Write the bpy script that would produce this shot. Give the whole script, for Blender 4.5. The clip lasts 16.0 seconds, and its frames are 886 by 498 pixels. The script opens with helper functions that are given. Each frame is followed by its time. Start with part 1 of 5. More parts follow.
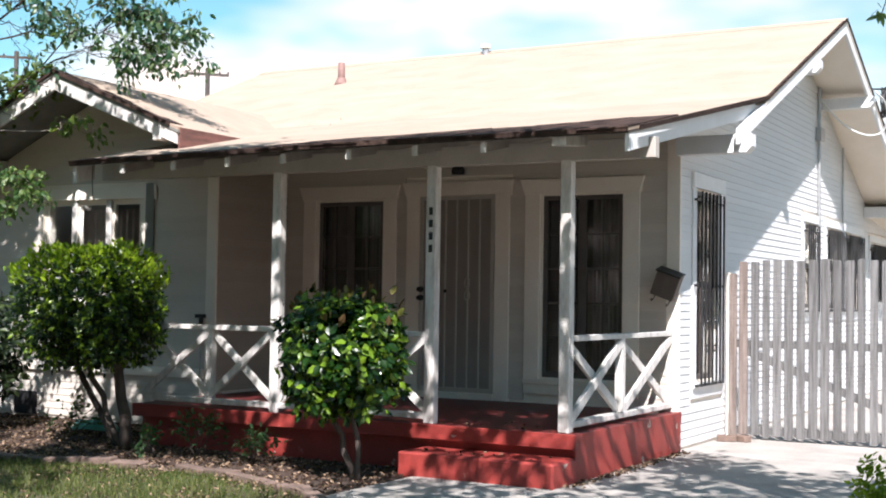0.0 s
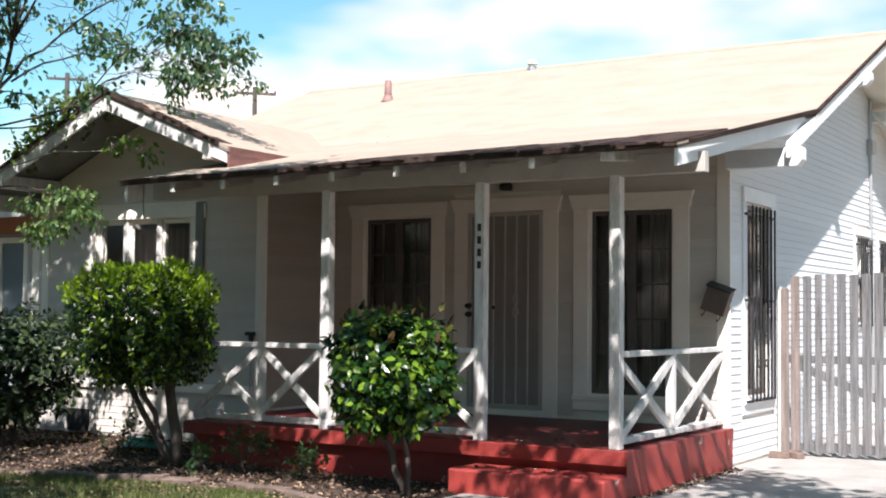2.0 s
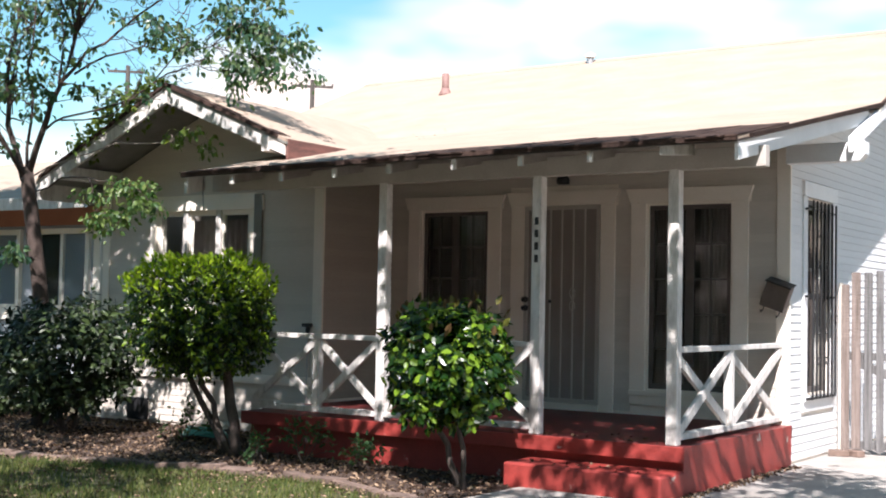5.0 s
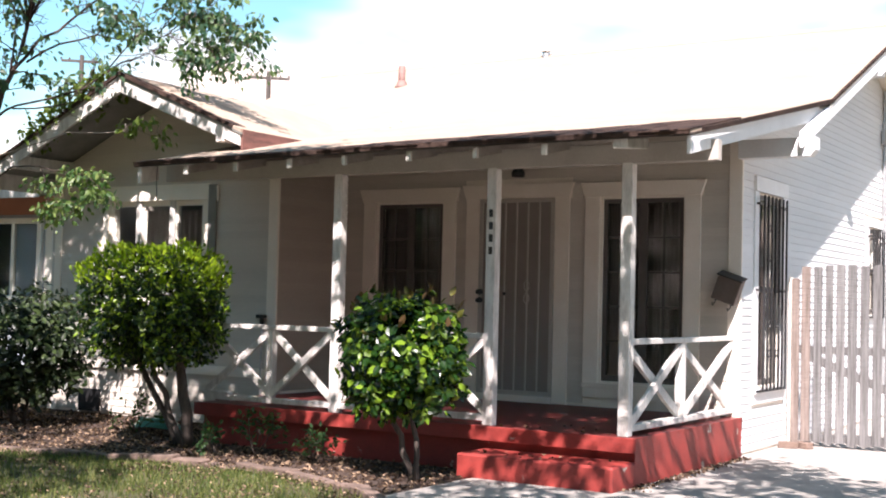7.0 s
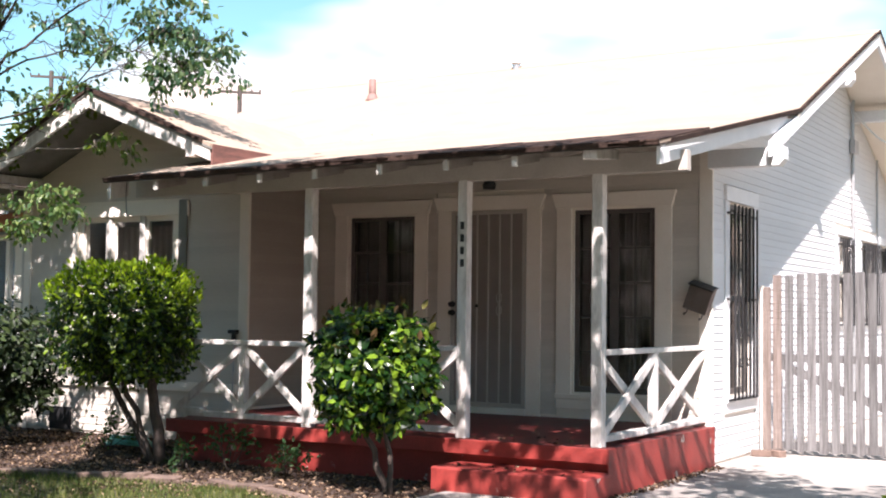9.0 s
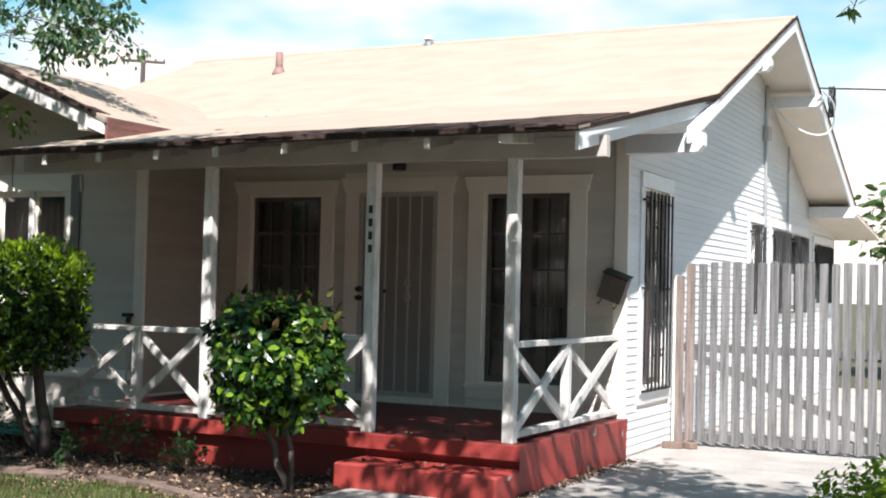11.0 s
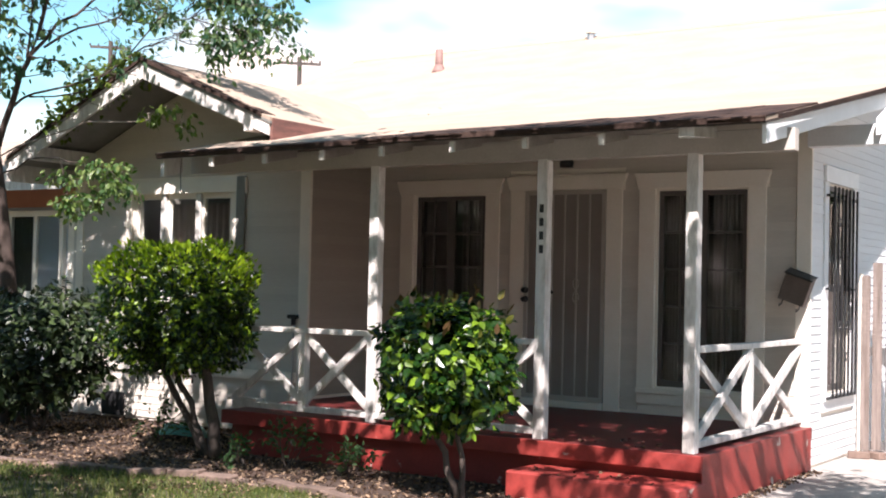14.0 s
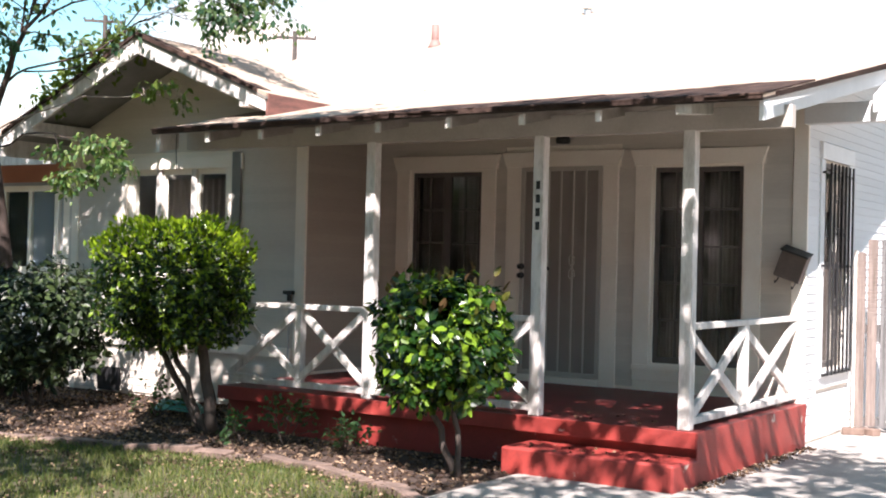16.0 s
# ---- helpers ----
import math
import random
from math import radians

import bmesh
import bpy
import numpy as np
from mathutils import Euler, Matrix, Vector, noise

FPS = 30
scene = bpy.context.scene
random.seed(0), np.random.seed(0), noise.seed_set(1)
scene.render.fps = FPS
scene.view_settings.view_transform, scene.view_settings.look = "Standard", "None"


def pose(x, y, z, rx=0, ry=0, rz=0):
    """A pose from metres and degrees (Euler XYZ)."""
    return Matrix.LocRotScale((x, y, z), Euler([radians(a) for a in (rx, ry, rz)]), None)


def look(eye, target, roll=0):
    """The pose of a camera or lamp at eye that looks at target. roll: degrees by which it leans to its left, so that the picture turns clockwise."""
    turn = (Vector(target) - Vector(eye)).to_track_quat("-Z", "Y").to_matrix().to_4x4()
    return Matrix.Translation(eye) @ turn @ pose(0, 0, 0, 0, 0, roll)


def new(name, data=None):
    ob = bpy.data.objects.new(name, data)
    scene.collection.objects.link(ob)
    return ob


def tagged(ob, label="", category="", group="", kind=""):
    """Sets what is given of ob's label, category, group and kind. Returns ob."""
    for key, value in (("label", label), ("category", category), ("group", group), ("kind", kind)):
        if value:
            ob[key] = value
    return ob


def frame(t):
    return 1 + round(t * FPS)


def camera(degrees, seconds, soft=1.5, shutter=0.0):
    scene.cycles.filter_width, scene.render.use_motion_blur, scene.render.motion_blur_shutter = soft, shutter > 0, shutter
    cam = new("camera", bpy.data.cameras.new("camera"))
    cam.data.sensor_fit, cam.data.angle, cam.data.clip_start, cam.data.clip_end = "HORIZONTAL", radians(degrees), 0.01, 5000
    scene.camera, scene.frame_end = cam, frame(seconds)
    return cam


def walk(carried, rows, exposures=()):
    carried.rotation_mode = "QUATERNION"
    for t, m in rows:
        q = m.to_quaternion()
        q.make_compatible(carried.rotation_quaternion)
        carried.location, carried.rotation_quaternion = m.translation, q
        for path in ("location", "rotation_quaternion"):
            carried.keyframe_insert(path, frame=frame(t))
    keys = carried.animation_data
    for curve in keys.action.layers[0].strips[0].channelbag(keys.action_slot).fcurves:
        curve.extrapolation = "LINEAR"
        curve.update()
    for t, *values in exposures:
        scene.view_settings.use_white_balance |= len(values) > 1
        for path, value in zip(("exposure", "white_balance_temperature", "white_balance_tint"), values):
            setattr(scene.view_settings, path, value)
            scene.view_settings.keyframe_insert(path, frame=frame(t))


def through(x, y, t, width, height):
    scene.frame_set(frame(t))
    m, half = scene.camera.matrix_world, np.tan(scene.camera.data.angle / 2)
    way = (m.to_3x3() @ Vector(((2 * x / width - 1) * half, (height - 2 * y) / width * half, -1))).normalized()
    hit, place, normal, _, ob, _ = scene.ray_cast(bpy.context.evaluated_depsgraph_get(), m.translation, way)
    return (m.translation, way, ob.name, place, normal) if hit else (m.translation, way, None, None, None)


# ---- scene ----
cam = camera(38.6, 16.0, soft=2.0)
PATH = [
    (0, (4.131, -9.196, 1.428), (3.148, -7.456, 1.505), 0.9),
    (0.5, (4.114, -9.21, 1.428), (3.092, -7.494, 1.527), 0.7),
    (1, (4.122, -9.205, 1.429), (3.096, -7.492, 1.539), 0.1),
    (1.5, (4.12, -9.201, 1.431), (3.095, -7.486, 1.528), 0.6),
    (2, (4.113, -9.205, 1.428), (3.068, -7.504, 1.53), 0.6),
    (2.5, (4.092, -9.22, 1.434), (3.017, -7.537, 1.543), 0.5),
    (3, (4.091, -9.226, 1.426), (2.99, -7.56, 1.526), 0.5),
    (3.5, (4.098, -9.233, 1.424), (2.955, -7.597, 1.543), -0.2),
    (4, (4.105, -9.227, 1.436), (2.956, -7.593, 1.532), 0.5),
    (4.2, (4.091, -9.214, 1.423), (2.955, -7.571, 1.521), 0.6),
    (6.3, (4.124, -9.218, 1.434), (3.021, -7.551, 1.515), 1.6),
    (6.5, (4.117, -9.217, 1.407), (3.027, -7.542, 1.495), 1.6),
    (7, (4.123, -9.221, 1.407), (3.062, -7.528, 1.489), 1.4),
    (7.5, (4.118, -9.213, 1.426), (3.059, -7.518, 1.513), 1.5),
    (8, (4.115, -9.207, 1.423), (3.073, -7.503, 1.512), 1.3),
    (8.5, (4.119, -9.217, 1.417), (3.066, -7.519, 1.512), 1.0),
    (9, (4.134, -9.199, 1.413), (3.108, -7.485, 1.515), 0.7),
    (9.5, (4.159, -9.187, 1.416), (3.186, -7.442, 1.513), 0.8),
    (9.7, (4.149, -9.198, 1.411), (3.204, -7.437, 1.496), 1.2),
    (11.8, (3.647, -8.591, 1.569), (2.752, -6.804, 1.633), 1.4),
    (12, (3.601, -8.592, 1.539), (2.678, -6.819, 1.619), 1.7),
    (12.5, (3.588, -8.548, 1.555), (2.661, -6.777, 1.621), 2.6),
    (13, (3.554, -8.54, 1.549), (2.569, -6.799, 1.583), 1.2),
    (13.5, (3.569, -8.557, 1.553), (2.491, -6.874, 1.628), 0.9),
    (14, (3.572, -8.569, 1.545), (2.47, -6.902, 1.602), 1.3),
    (14.5, (3.568, -8.581, 1.533), (2.461, -6.916, 1.577), 1.2),
    (15, (3.559, -8.571, 1.539), (2.444, -6.911, 1.576), 1.2),
    (15.5, (3.55, -8.575, 1.541), (2.445, -6.909, 1.562), 1.3),
    (16, (3.564, -8.57, 1.555), (2.468, -6.897, 1.573), 1.4),
]
walk(cam, [(t, look(eye, target, roll)) for t, eye, target, roll in PATH],
     [(t, stops, kelvin, tint) for t, stops, kelvin, tint in (
         (0, 1.17, 6300, 17), (4.2, 1.12, 6250, 16), (6.3, 1.52, 6650, 24), (9.7, 1.42, 6600, 24), (11.8, 0.98, 6150, 9),
         (13, 1.05, 6250, 16), (14, 1.4, 6600, 22), (15, 1.6, 6600, 24), (16, 1.7, 6600, 22))])

# ---- world and sun ----
SUN_TO = Vector((1.0, -1.90, 2.32)).normalized()
sky_world = bpy.data.worlds.new("sky")
scene.world = sky_world
sky_world.use_nodes = True
wt = sky_world.node_tree
wt.nodes.clear()
w_out = wt.nodes.new("ShaderNodeOutputWorld")
w_bg = wt.nodes.new("ShaderNodeBackground")
w_sky = wt.nodes.new("ShaderNodeTexSky")
w_sky.sky_type = "NISHITA"
w_sky.sun_disc = False
w_sky.sun_elevation = math.asin(SUN_TO.z)
w_sky.sun_rotation = math.atan2(SUN_TO.x, SUN_TO.y)
w_sky.air_density, w_sky.dust_density, w_sky.ozone_density = 1.0, 0.4, 0.8
w_co = wt.nodes.new("ShaderNodeTexCoord")
w_map = wt.nodes.new("ShaderNodeMapping")
w_map.inputs["Scale"].default_value = (1.0, 1.0, 2.6)
w_map.inputs["Location"].default_value = (0.35, 0.1, 0.0)
w_noise = wt.nodes.new("ShaderNodeTexNoise")
w_noise.inputs["Scale"].default_value = 2.3
w_noise.inputs["Detail"].default_value = 4.0
w_noise.inputs["Roughness"].default_value = 0.55
w_ramp = wt.nodes.new("ShaderNodeValToRGB")
w_ramp.color_ramp.elements[0].position, w_ramp.color_ramp.elements[1].position = 0.44, 0.62
w_mix = wt.nodes.new("ShaderNodeMix")
w_mix.data_type = "RGBA"
w_mix.inputs["B"].default_value = (13.8, 12.0, 10.7, 1)
w_bg.inputs["Strength"].default_value = 0.05
wt.links.new(w_co.outputs["Generated"], w_map.inputs["Vector"])
wt.links.new(w_map.outputs["Vector"], w_noise.inputs["Vector"])
# Clouds thicken towards the horizon.
w_sep = wt.nodes.new("ShaderNodeSeparateXYZ")
w_low = wt.nodes.new("ShaderNodeMath")
w_low.operation = "MULTIPLY_ADD"
w_low.inputs[1].default_value, w_low.inputs[2].default_value = -1.6, 0.34
w_add = wt.nodes.new("ShaderNodeMath")
w_top = wt.nodes.new("ShaderNodeMath")
w_top.operation = "MAXIMUM"
w_top.inputs[1].default_value = -0.14
wt.links.new(w_co.outputs["Generated"], w_sep.inputs["Vector"])
wt.links.new(w_sep.outputs["Z"], w_low.inputs[0])
wt.links.new(w_low.outputs[0], w_top.inputs[0])
wt.links.new(w_top.outputs[0], w_add.inputs[0])
wt.links.new(w_noise.outputs["Fac"], w_add.inputs[1])
# They thin out to the west.
w_west = wt.nodes.new("ShaderNodeMath")
w_west.operation = "MULTIPLY_ADD"
w_west.inputs[1].default_value, w_west.inputs[2].default_value = 0.30, 0.11
w_cap = wt.nodes.new("ShaderNodeMath")
w_cap.operation = "MINIMUM"
w_cap.inputs[1].default_value = 0.0
w_sum = wt.nodes.new("ShaderNodeMath")
wt.links.new(w_sep.outputs["X"], w_west.inputs[0])
wt.links.new(w_west.outputs[0], w_cap.inputs[0])
wt.links.new(w_cap.outputs[0], w_sum.inputs[0])
wt.links.new(w_add.outputs[0], w_sum.inputs[1])
wt.links.new(w_sum.outputs[0], w_ramp.inputs["Fac"])
wt.links.new(w_ramp.outputs["Color"], w_mix.inputs["Factor"])
w_tint = wt.nodes.new("ShaderNodeMix")
w_tint.data_type, w_tint.blend_type = "RGBA", "MULTIPLY"
w_tint.inputs["Factor"].default_value = 1.0
w_tint.inputs["B"].default_value = (1.12, 1.7, 1.5, 1)
wt.links.new(w_sky.outputs["Color"], w_tint.inputs["A"])
wt.links.new(w_tint.outputs["Result"], w_mix.inputs["A"])
wt.links.new(w_mix.outputs["Result"], w_bg.inputs["Color"])
wt.links.new(w_bg.outputs["Background"], w_out.inputs["Surface"])

sun = new("sun", bpy.data.lights.new("sun", "SUN"))
sun.data.energy, sun.data.angle, sun.data.color = 5.0, radians(0.53), (1.0, 0.975, 0.935)
sun.matrix_world = look(SUN_TO * 40, (0, 0, 0))


# ---- materials ----
def material(name, color, dark=None, rough=0.6, scale=6.0, fine=60.0, bump=0.15, metal=0.0, spread=0.0, stretch=(1, 1, 1), spec=0.5, chips=None, low=0.35, high=0.7):
    """Two-scale noise between two colours, fine relief, and an optional shift from piece to piece."""
    m = bpy.data.materials.new(name)
    m.use_nodes = True
    n, l = m.node_tree.nodes, m.node_tree.links
    b = n["Principled BSDF"]
    dark = dark or tuple(c * 0.72 for c in color)
    co = n.new("ShaderNodeTexCoord")
    mp = n.new("ShaderNodeMapping")
    mp.inputs["Scale"].default_value = stretch
    l.new(co.outputs["Object"], mp.inputs["Vector"])
    big, small = n.new("ShaderNodeTexNoise"), n.new("ShaderNodeTexNoise")
    big.inputs["Scale"].default_value, small.inputs["Scale"].default_value = scale, fine
    big.inputs["Detail"].default_value, small.inputs["Detail"].default_value = 5.0, 4.0
    for t in (big, small):
        l.new(mp.outputs["Vector"], t.inputs["Vector"])
    both = n.new("ShaderNodeMath")
    both.operation = "MULTIPLY_ADD"
    both.inputs[1].default_value = 0.35
    l.new(small.outputs["Fac"], both.inputs[0])
    half = n.new("ShaderNodeMath")
    half.operation = "MULTIPLY"
    half.inputs[1].default_value = 0.65
    l.new(big.outputs["Fac"], half.inputs[0])
    l.new(half.outputs[0], both.inputs[2])
    ramp = n.new("ShaderNodeValToRGB")
    ramp.color_ramp.elements[0].position, ramp.color_ramp.elements[1].position = low, high
    ramp.color_ramp.elements[0].color, ramp.color_ramp.elements[1].color = (*dark, 1), (*color, 1)
    l.new(both.outputs[0], ramp.inputs["Fac"])
    last = ramp.outputs["Color"]
    if chips:
        # Spots where the paint has come off.
        spot, gate, worn = n.new("ShaderNodeTexNoise"), n.new("ShaderNodeValToRGB"), n.new("ShaderNodeMix")
        spot.inputs["Scale"].default_value, spot.inputs["Detail"].default_value = 5.5, 6.0
        l.new(co.outputs["Object"], spot.inputs["Vector"])
        gate.color_ramp.elements[0].position, gate.color_ramp.elements[1].position = 0.675, 0.70
        l.new(spot.outputs["Fac"], gate.inputs["Fac"])
        worn.data_type = "RGBA"
        worn.inputs["B"].default_value = (*chips, 1)
        l.new(gate.outputs["Color"], worn.inputs["Factor"])
        l.new(last, worn.inputs["A"])
        last = worn.outputs["Result"]
    if spread:
        info = n.new("ShaderNodeObjectInfo")
        hsv = n.new("ShaderNodeHueSaturation")
        rng = n.new("ShaderNodeMapRange")
        rng.inputs["To Min"].default_value, rng.inputs["To Max"].default_value = 1 - spread, 1 + spread
        l.new(info.outputs["Random"], rng.inputs["Value"])
        l.new(rng.outputs["Result"], hsv.inputs["Value"])
        l.new(last, hsv.inputs["Color"])
        last = hsv.outputs["Color"]
    l.new(last, b.inputs["Base Color"])
    b.inputs["Roughness"].default_value, b.inputs["Metallic"].default_value = rough, metal
    b.inputs["Specular IOR Level"].default_value = spec
    if bump:
        bp = n.new("ShaderNodeBump")
        bp.inputs["Strength"].default_value, bp.inputs["Distance"].default_value = bump, 0.01
        l.new(both.outputs[0], bp.inputs["Height"])
        l.new(bp.outputs["Normal"], b.inputs["Normal"])
    return m


def leaf_material(name, color, tip, rough=0.35, through=0.35, spec=0.3, split=0.4):
    """Leaves differ one by one; some light passes through them."""
    m = bpy.data.materials.new(name)
    m.use_nodes = True
    n, l = m.node_tree.nodes, m.node_tree.links
    b, out = n["Principled BSDF"], n["Material Output"]
    geo, ramp = n.new("ShaderNodeNewGeometry"), n.new("ShaderNodeValToRGB")
    ramp.color_ramp.elements[0].color, ramp.color_ramp.elements[1].color = (*color, 1), (*tip, 1)
    ramp.color_ramp.elements[0].position = split
    l.new(geo.outputs["Random Per Island"], ramp.inputs["Fac"])
    l.new(ramp.outputs["Color"], b.inputs["Base Color"])
    b.inputs["Roughness"].default_value = rough
    b.inputs["Specular IOR Level"].default_value = spec
    tr, mix = n.new("ShaderNodeBsdfTranslucent"), n.new("ShaderNodeMixShader")
    gain = n.new("ShaderNodeMix")
    gain.data_type, gain.blend_type = "RGBA", "MULTIPLY"
    gain.inputs["Factor"].default_value = 1.0
    gain.inputs["B"].default_value = (1.5, 1.6, 0.6, 1)
    l.new(ramp.outputs["Color"], gain.inputs["A"])
    l.new(gain.outputs["Result"], tr.inputs["Color"])
    mix.inputs["Fac"].default_value = through
    l.new(b.outputs["BSDF"], mix.inputs[1])
    l.new(tr.outputs["BSDF"], mix.inputs[2])
    l.new(mix.outputs["Shader"], out.inputs["Surface"])
    return m


def glass_material(name, tint=(0.9, 0.95, 0.95), rough=0.13):
    m = bpy.data.materials.new(name)
    m.use_nodes = True
    b = m.node_tree.nodes["Principled BSDF"]
    b.inputs["Base Color"].default_value = (*tint, 1)
    b.inputs["Transmission Weight"].default_value = 1.0
    b.inputs["Roughness"].default_value = rough
    b.inputs["IOR"].default_value = 1.33
    return m


# One paint in two tones: darker for the shaded front, lighter for the sunlit side.
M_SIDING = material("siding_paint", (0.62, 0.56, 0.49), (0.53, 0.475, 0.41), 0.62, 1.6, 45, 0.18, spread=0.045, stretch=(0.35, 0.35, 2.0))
M_SIDE = material("lightened_siding_paint", (0.73, 0.73, 0.73), (0.63, 0.63, 0.63), 0.62, 1.6, 45, 0.18, spread=0.035, stretch=(0.35, 0.35, 2.0))
M_TRIM = material("trim_paint", (0.86, 0.785, 0.69), (0.78, 0.70, 0.60), 0.5, 3.0, 50, 0.12)
# Trim whitened to stand for the sun on the side casings and gable boards.
M_WHITE = material("sunlit_trim_paint", (0.80, 0.80, 0.80), (0.70, 0.70, 0.70), 0.5, 4.0, 50, 0.12)
M_WORN = material("weathered_white_paint", (0.62, 0.59, 0.55), (0.41, 0.38, 0.345), 0.6, 16.0, 70, 0.4, low=0.34, high=0.55, stretch=(1, 1, 0.25))
# Siding paint again, darkened to stand for the porch's deep shade.
M_SHADED_SIDING = material("shaded_siding_paint", (0.40, 0.345, 0.29), (0.34, 0.29, 0.24), 0.6, 1.8, 45, 0.15, spread=0.04, stretch=(0.35, 0.35, 2.0))
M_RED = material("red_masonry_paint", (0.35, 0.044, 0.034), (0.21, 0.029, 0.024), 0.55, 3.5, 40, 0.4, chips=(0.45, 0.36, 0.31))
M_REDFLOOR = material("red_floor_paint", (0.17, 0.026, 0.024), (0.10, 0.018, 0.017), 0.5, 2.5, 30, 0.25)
M_ROOF = material("sun_bleached_shingle", (0.40, 0.318, 0.25), (0.325, 0.25, 0.192), 0.9, 2.2, 26, 0.6, stretch=(0.8, 1.5, 1.5), spec=0.2)
M_EDGE = material("dark_shingle_edge", (0.075, 0.048, 0.038), (0.022, 0.015, 0.013), 0.95, 5, 40, 0.6, spread=0.15, spec=0.1)
M_CONCRETE = material("worn_concrete", (0.46, 0.425, 0.385), (0.26, 0.235, 0.21), 0.85, 1.7, 35, 0.35)
M_SOIL = material("dry_soil", (0.085, 0.052, 0.036), (0.032, 0.021, 0.016), 0.95, 3.0, 40, 0.7)
M_LAWN = material("lawn_ground", (0.10, 0.095, 0.04), (0.05, 0.042, 0.022), 0.95, 2.0, 50, 0.6)
M_STREET = material("asphalt", (0.06, 0.06, 0.06), (0.04, 0.04, 0.04), 0.9, 3.0, 80, 0.4)
M_FENCE = material("grey_weathered_cedar", (0.195, 0.19, 0.186), (0.06, 0.056, 0.054), 0.85, 8, 60, 0.7, spread=0.18, stretch=(5, 5, 0.22), low=0.32, high=0.6)
M_IRON = material("black_iron", (0.020, 0.020, 0.022), (0.012, 0.012, 0.012), 0.45, 10, 90, 0.1)
M_BRONZE = material("brown_metal_mailbox", (0.15, 0.11, 0.09), (0.10, 0.072, 0.06), 0.5, 8, 60, 0.1)
# Sash tone lowered for the shade and the insect screen before it.
M_SASH = material("dimmed_sash_paint", (0.11, 0.093, 0.085), (0.075, 0.065, 0.058), 0.5, 6, 50, 0.1)
M_CURTAIN = material("curtain_cloth", (0.34, 0.29, 0.265), (0.26, 0.22, 0.20), 0.9, 4, 70, 0.1)
M_ROOM = material("room_plaster", (0.25, 0.22, 0.20), (0.2, 0.18, 0.16), 0.9, 2, 40, 0.05)
M_DOORMESH = material("grey_screen_door", (0.31, 0.27, 0.245), (0.25, 0.22, 0.195), 0.7, 3, 120, 0.2)
M_DOORFRAME = material("security_door_paint", (0.50, 0.455, 0.40), (0.42, 0.38, 0.33), 0.45, 5, 60, 0.08)
M_DULL = material("weathered_board_and_shaded_deck", (0.24, 0.235, 0.215), (0.17, 0.165, 0.15), 0.7, 5, 50, 0.2)
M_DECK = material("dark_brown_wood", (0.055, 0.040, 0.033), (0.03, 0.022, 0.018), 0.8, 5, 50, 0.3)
M_REDBROWN = material("red_brown_wood", (0.22, 0.092, 0.072), (0.085, 0.042, 0.035), 0.85, 7, 50, 0.5, stretch=(1, 0.4, 2.5), chips=(0.38, 0.30, 0.27))
M_PIPE = material("red_rusty_pipe", (0.27, 0.165, 0.14), (0.18, 0.10, 0.085), 0.7, 9, 60, 0.2)
M_ZINC = material("galvanised_metal", (0.55, 0.55, 0.55), (0.4, 0.4, 0.4), 0.45, 6, 60, 0.08, metal=0.8)
M_BARK = material("brown_bark", (0.085, 0.058, 0.047), (0.035, 0.025, 0.02), 0.92, 14, 60, 0.8, stretch=(1, 1, 0.4))
M_PALEBARK = material("grey_bark", (0.13, 0.098, 0.08), (0.055, 0.042, 0.035), 0.9, 14, 60, 0.7, stretch=(1, 1, 0.4))
# Bark lightened for the sun that falls on one low bough.
M_TWIG = material("sunlit_twig_bark", (0.36, 0.30, 0.26), (0.22, 0.18, 0.15), 0.9, 14, 60, 0.5)
M_REDPICKET = material("red_brown_weathered_cedar", (0.25, 0.20, 0.175), (0.10, 0.075, 0.062), 0.85, 8, 60, 0.7, stretch=(5, 5, 0.22), low=0.32, high=0.6)
M_BRICK = material("red_brick", (0.22, 0.15, 0.118), (0.095, 0.066, 0.052), 0.9, 7, 60, 0.5, spread=0.15)
M_HOSE = material("green_hose_rubber", (0.12, 0.46, 0.37), (0.07, 0.32, 0.26), 0.4, 8, 60, 0.05)
M_CORAL = material("orange_stucco", (0.46, 0.20, 0.135), (0.38, 0.155, 0.105), 0.85, 3, 50, 0.4)
M_NBWALL = material("grey_blue_stucco", (0.42, 0.44, 0.47), (0.36, 0.38, 0.41), 0.85, 3, 50, 0.4)
# Wall paint with the shade below the porch roof put into its tone.
M_BEAM = material("shaded_beam_paint", (0.46, 0.415, 0.37), (0.36, 0.325, 0.285), 0.65, 4, 50, 0.2)
# Rafter sides carry the under-eave shade in their colour.
M_RAFTER = material("shaded_rafter_paint", (0.36, 0.32, 0.285), (0.24, 0.21, 0.185), 0.8, 5, 50, 0.3)
M_BLIND = material("pale_blind", (0.36, 0.39, 0.43), (0.28, 0.30, 0.34), 0.7, 3, 50, 0.05)
M_WOODPOLE = material("dark_pole_wood", (0.10, 0.083, 0.072), (0.06, 0.05, 0.044), 0.9, 6, 50, 0.4, stretch=(2, 2, 0.2))
M_WIRE = material("black_cable", (0.03, 0.03, 0.03), None, 0.5, 5, 50, 0)
M_WHITECABLE = material("white_cable", (0.75, 0.75, 0.72), None, 0.5, 5, 50, 0)
M_GLASS = glass_material("window_glass", rough=0.05)
L_BALL = leaf_material("bright_glossy_leaf", (0.007, 0.021, 0.003), (0.145, 0.23, 0.012), 0.3, 0.18, 0.3, 0.52)
L_NEW = leaf_material("bright_yellow_green_leaf", (0.12, 0.20, 0.010), (0.29, 0.39, 0.02), 0.35, 0.4)
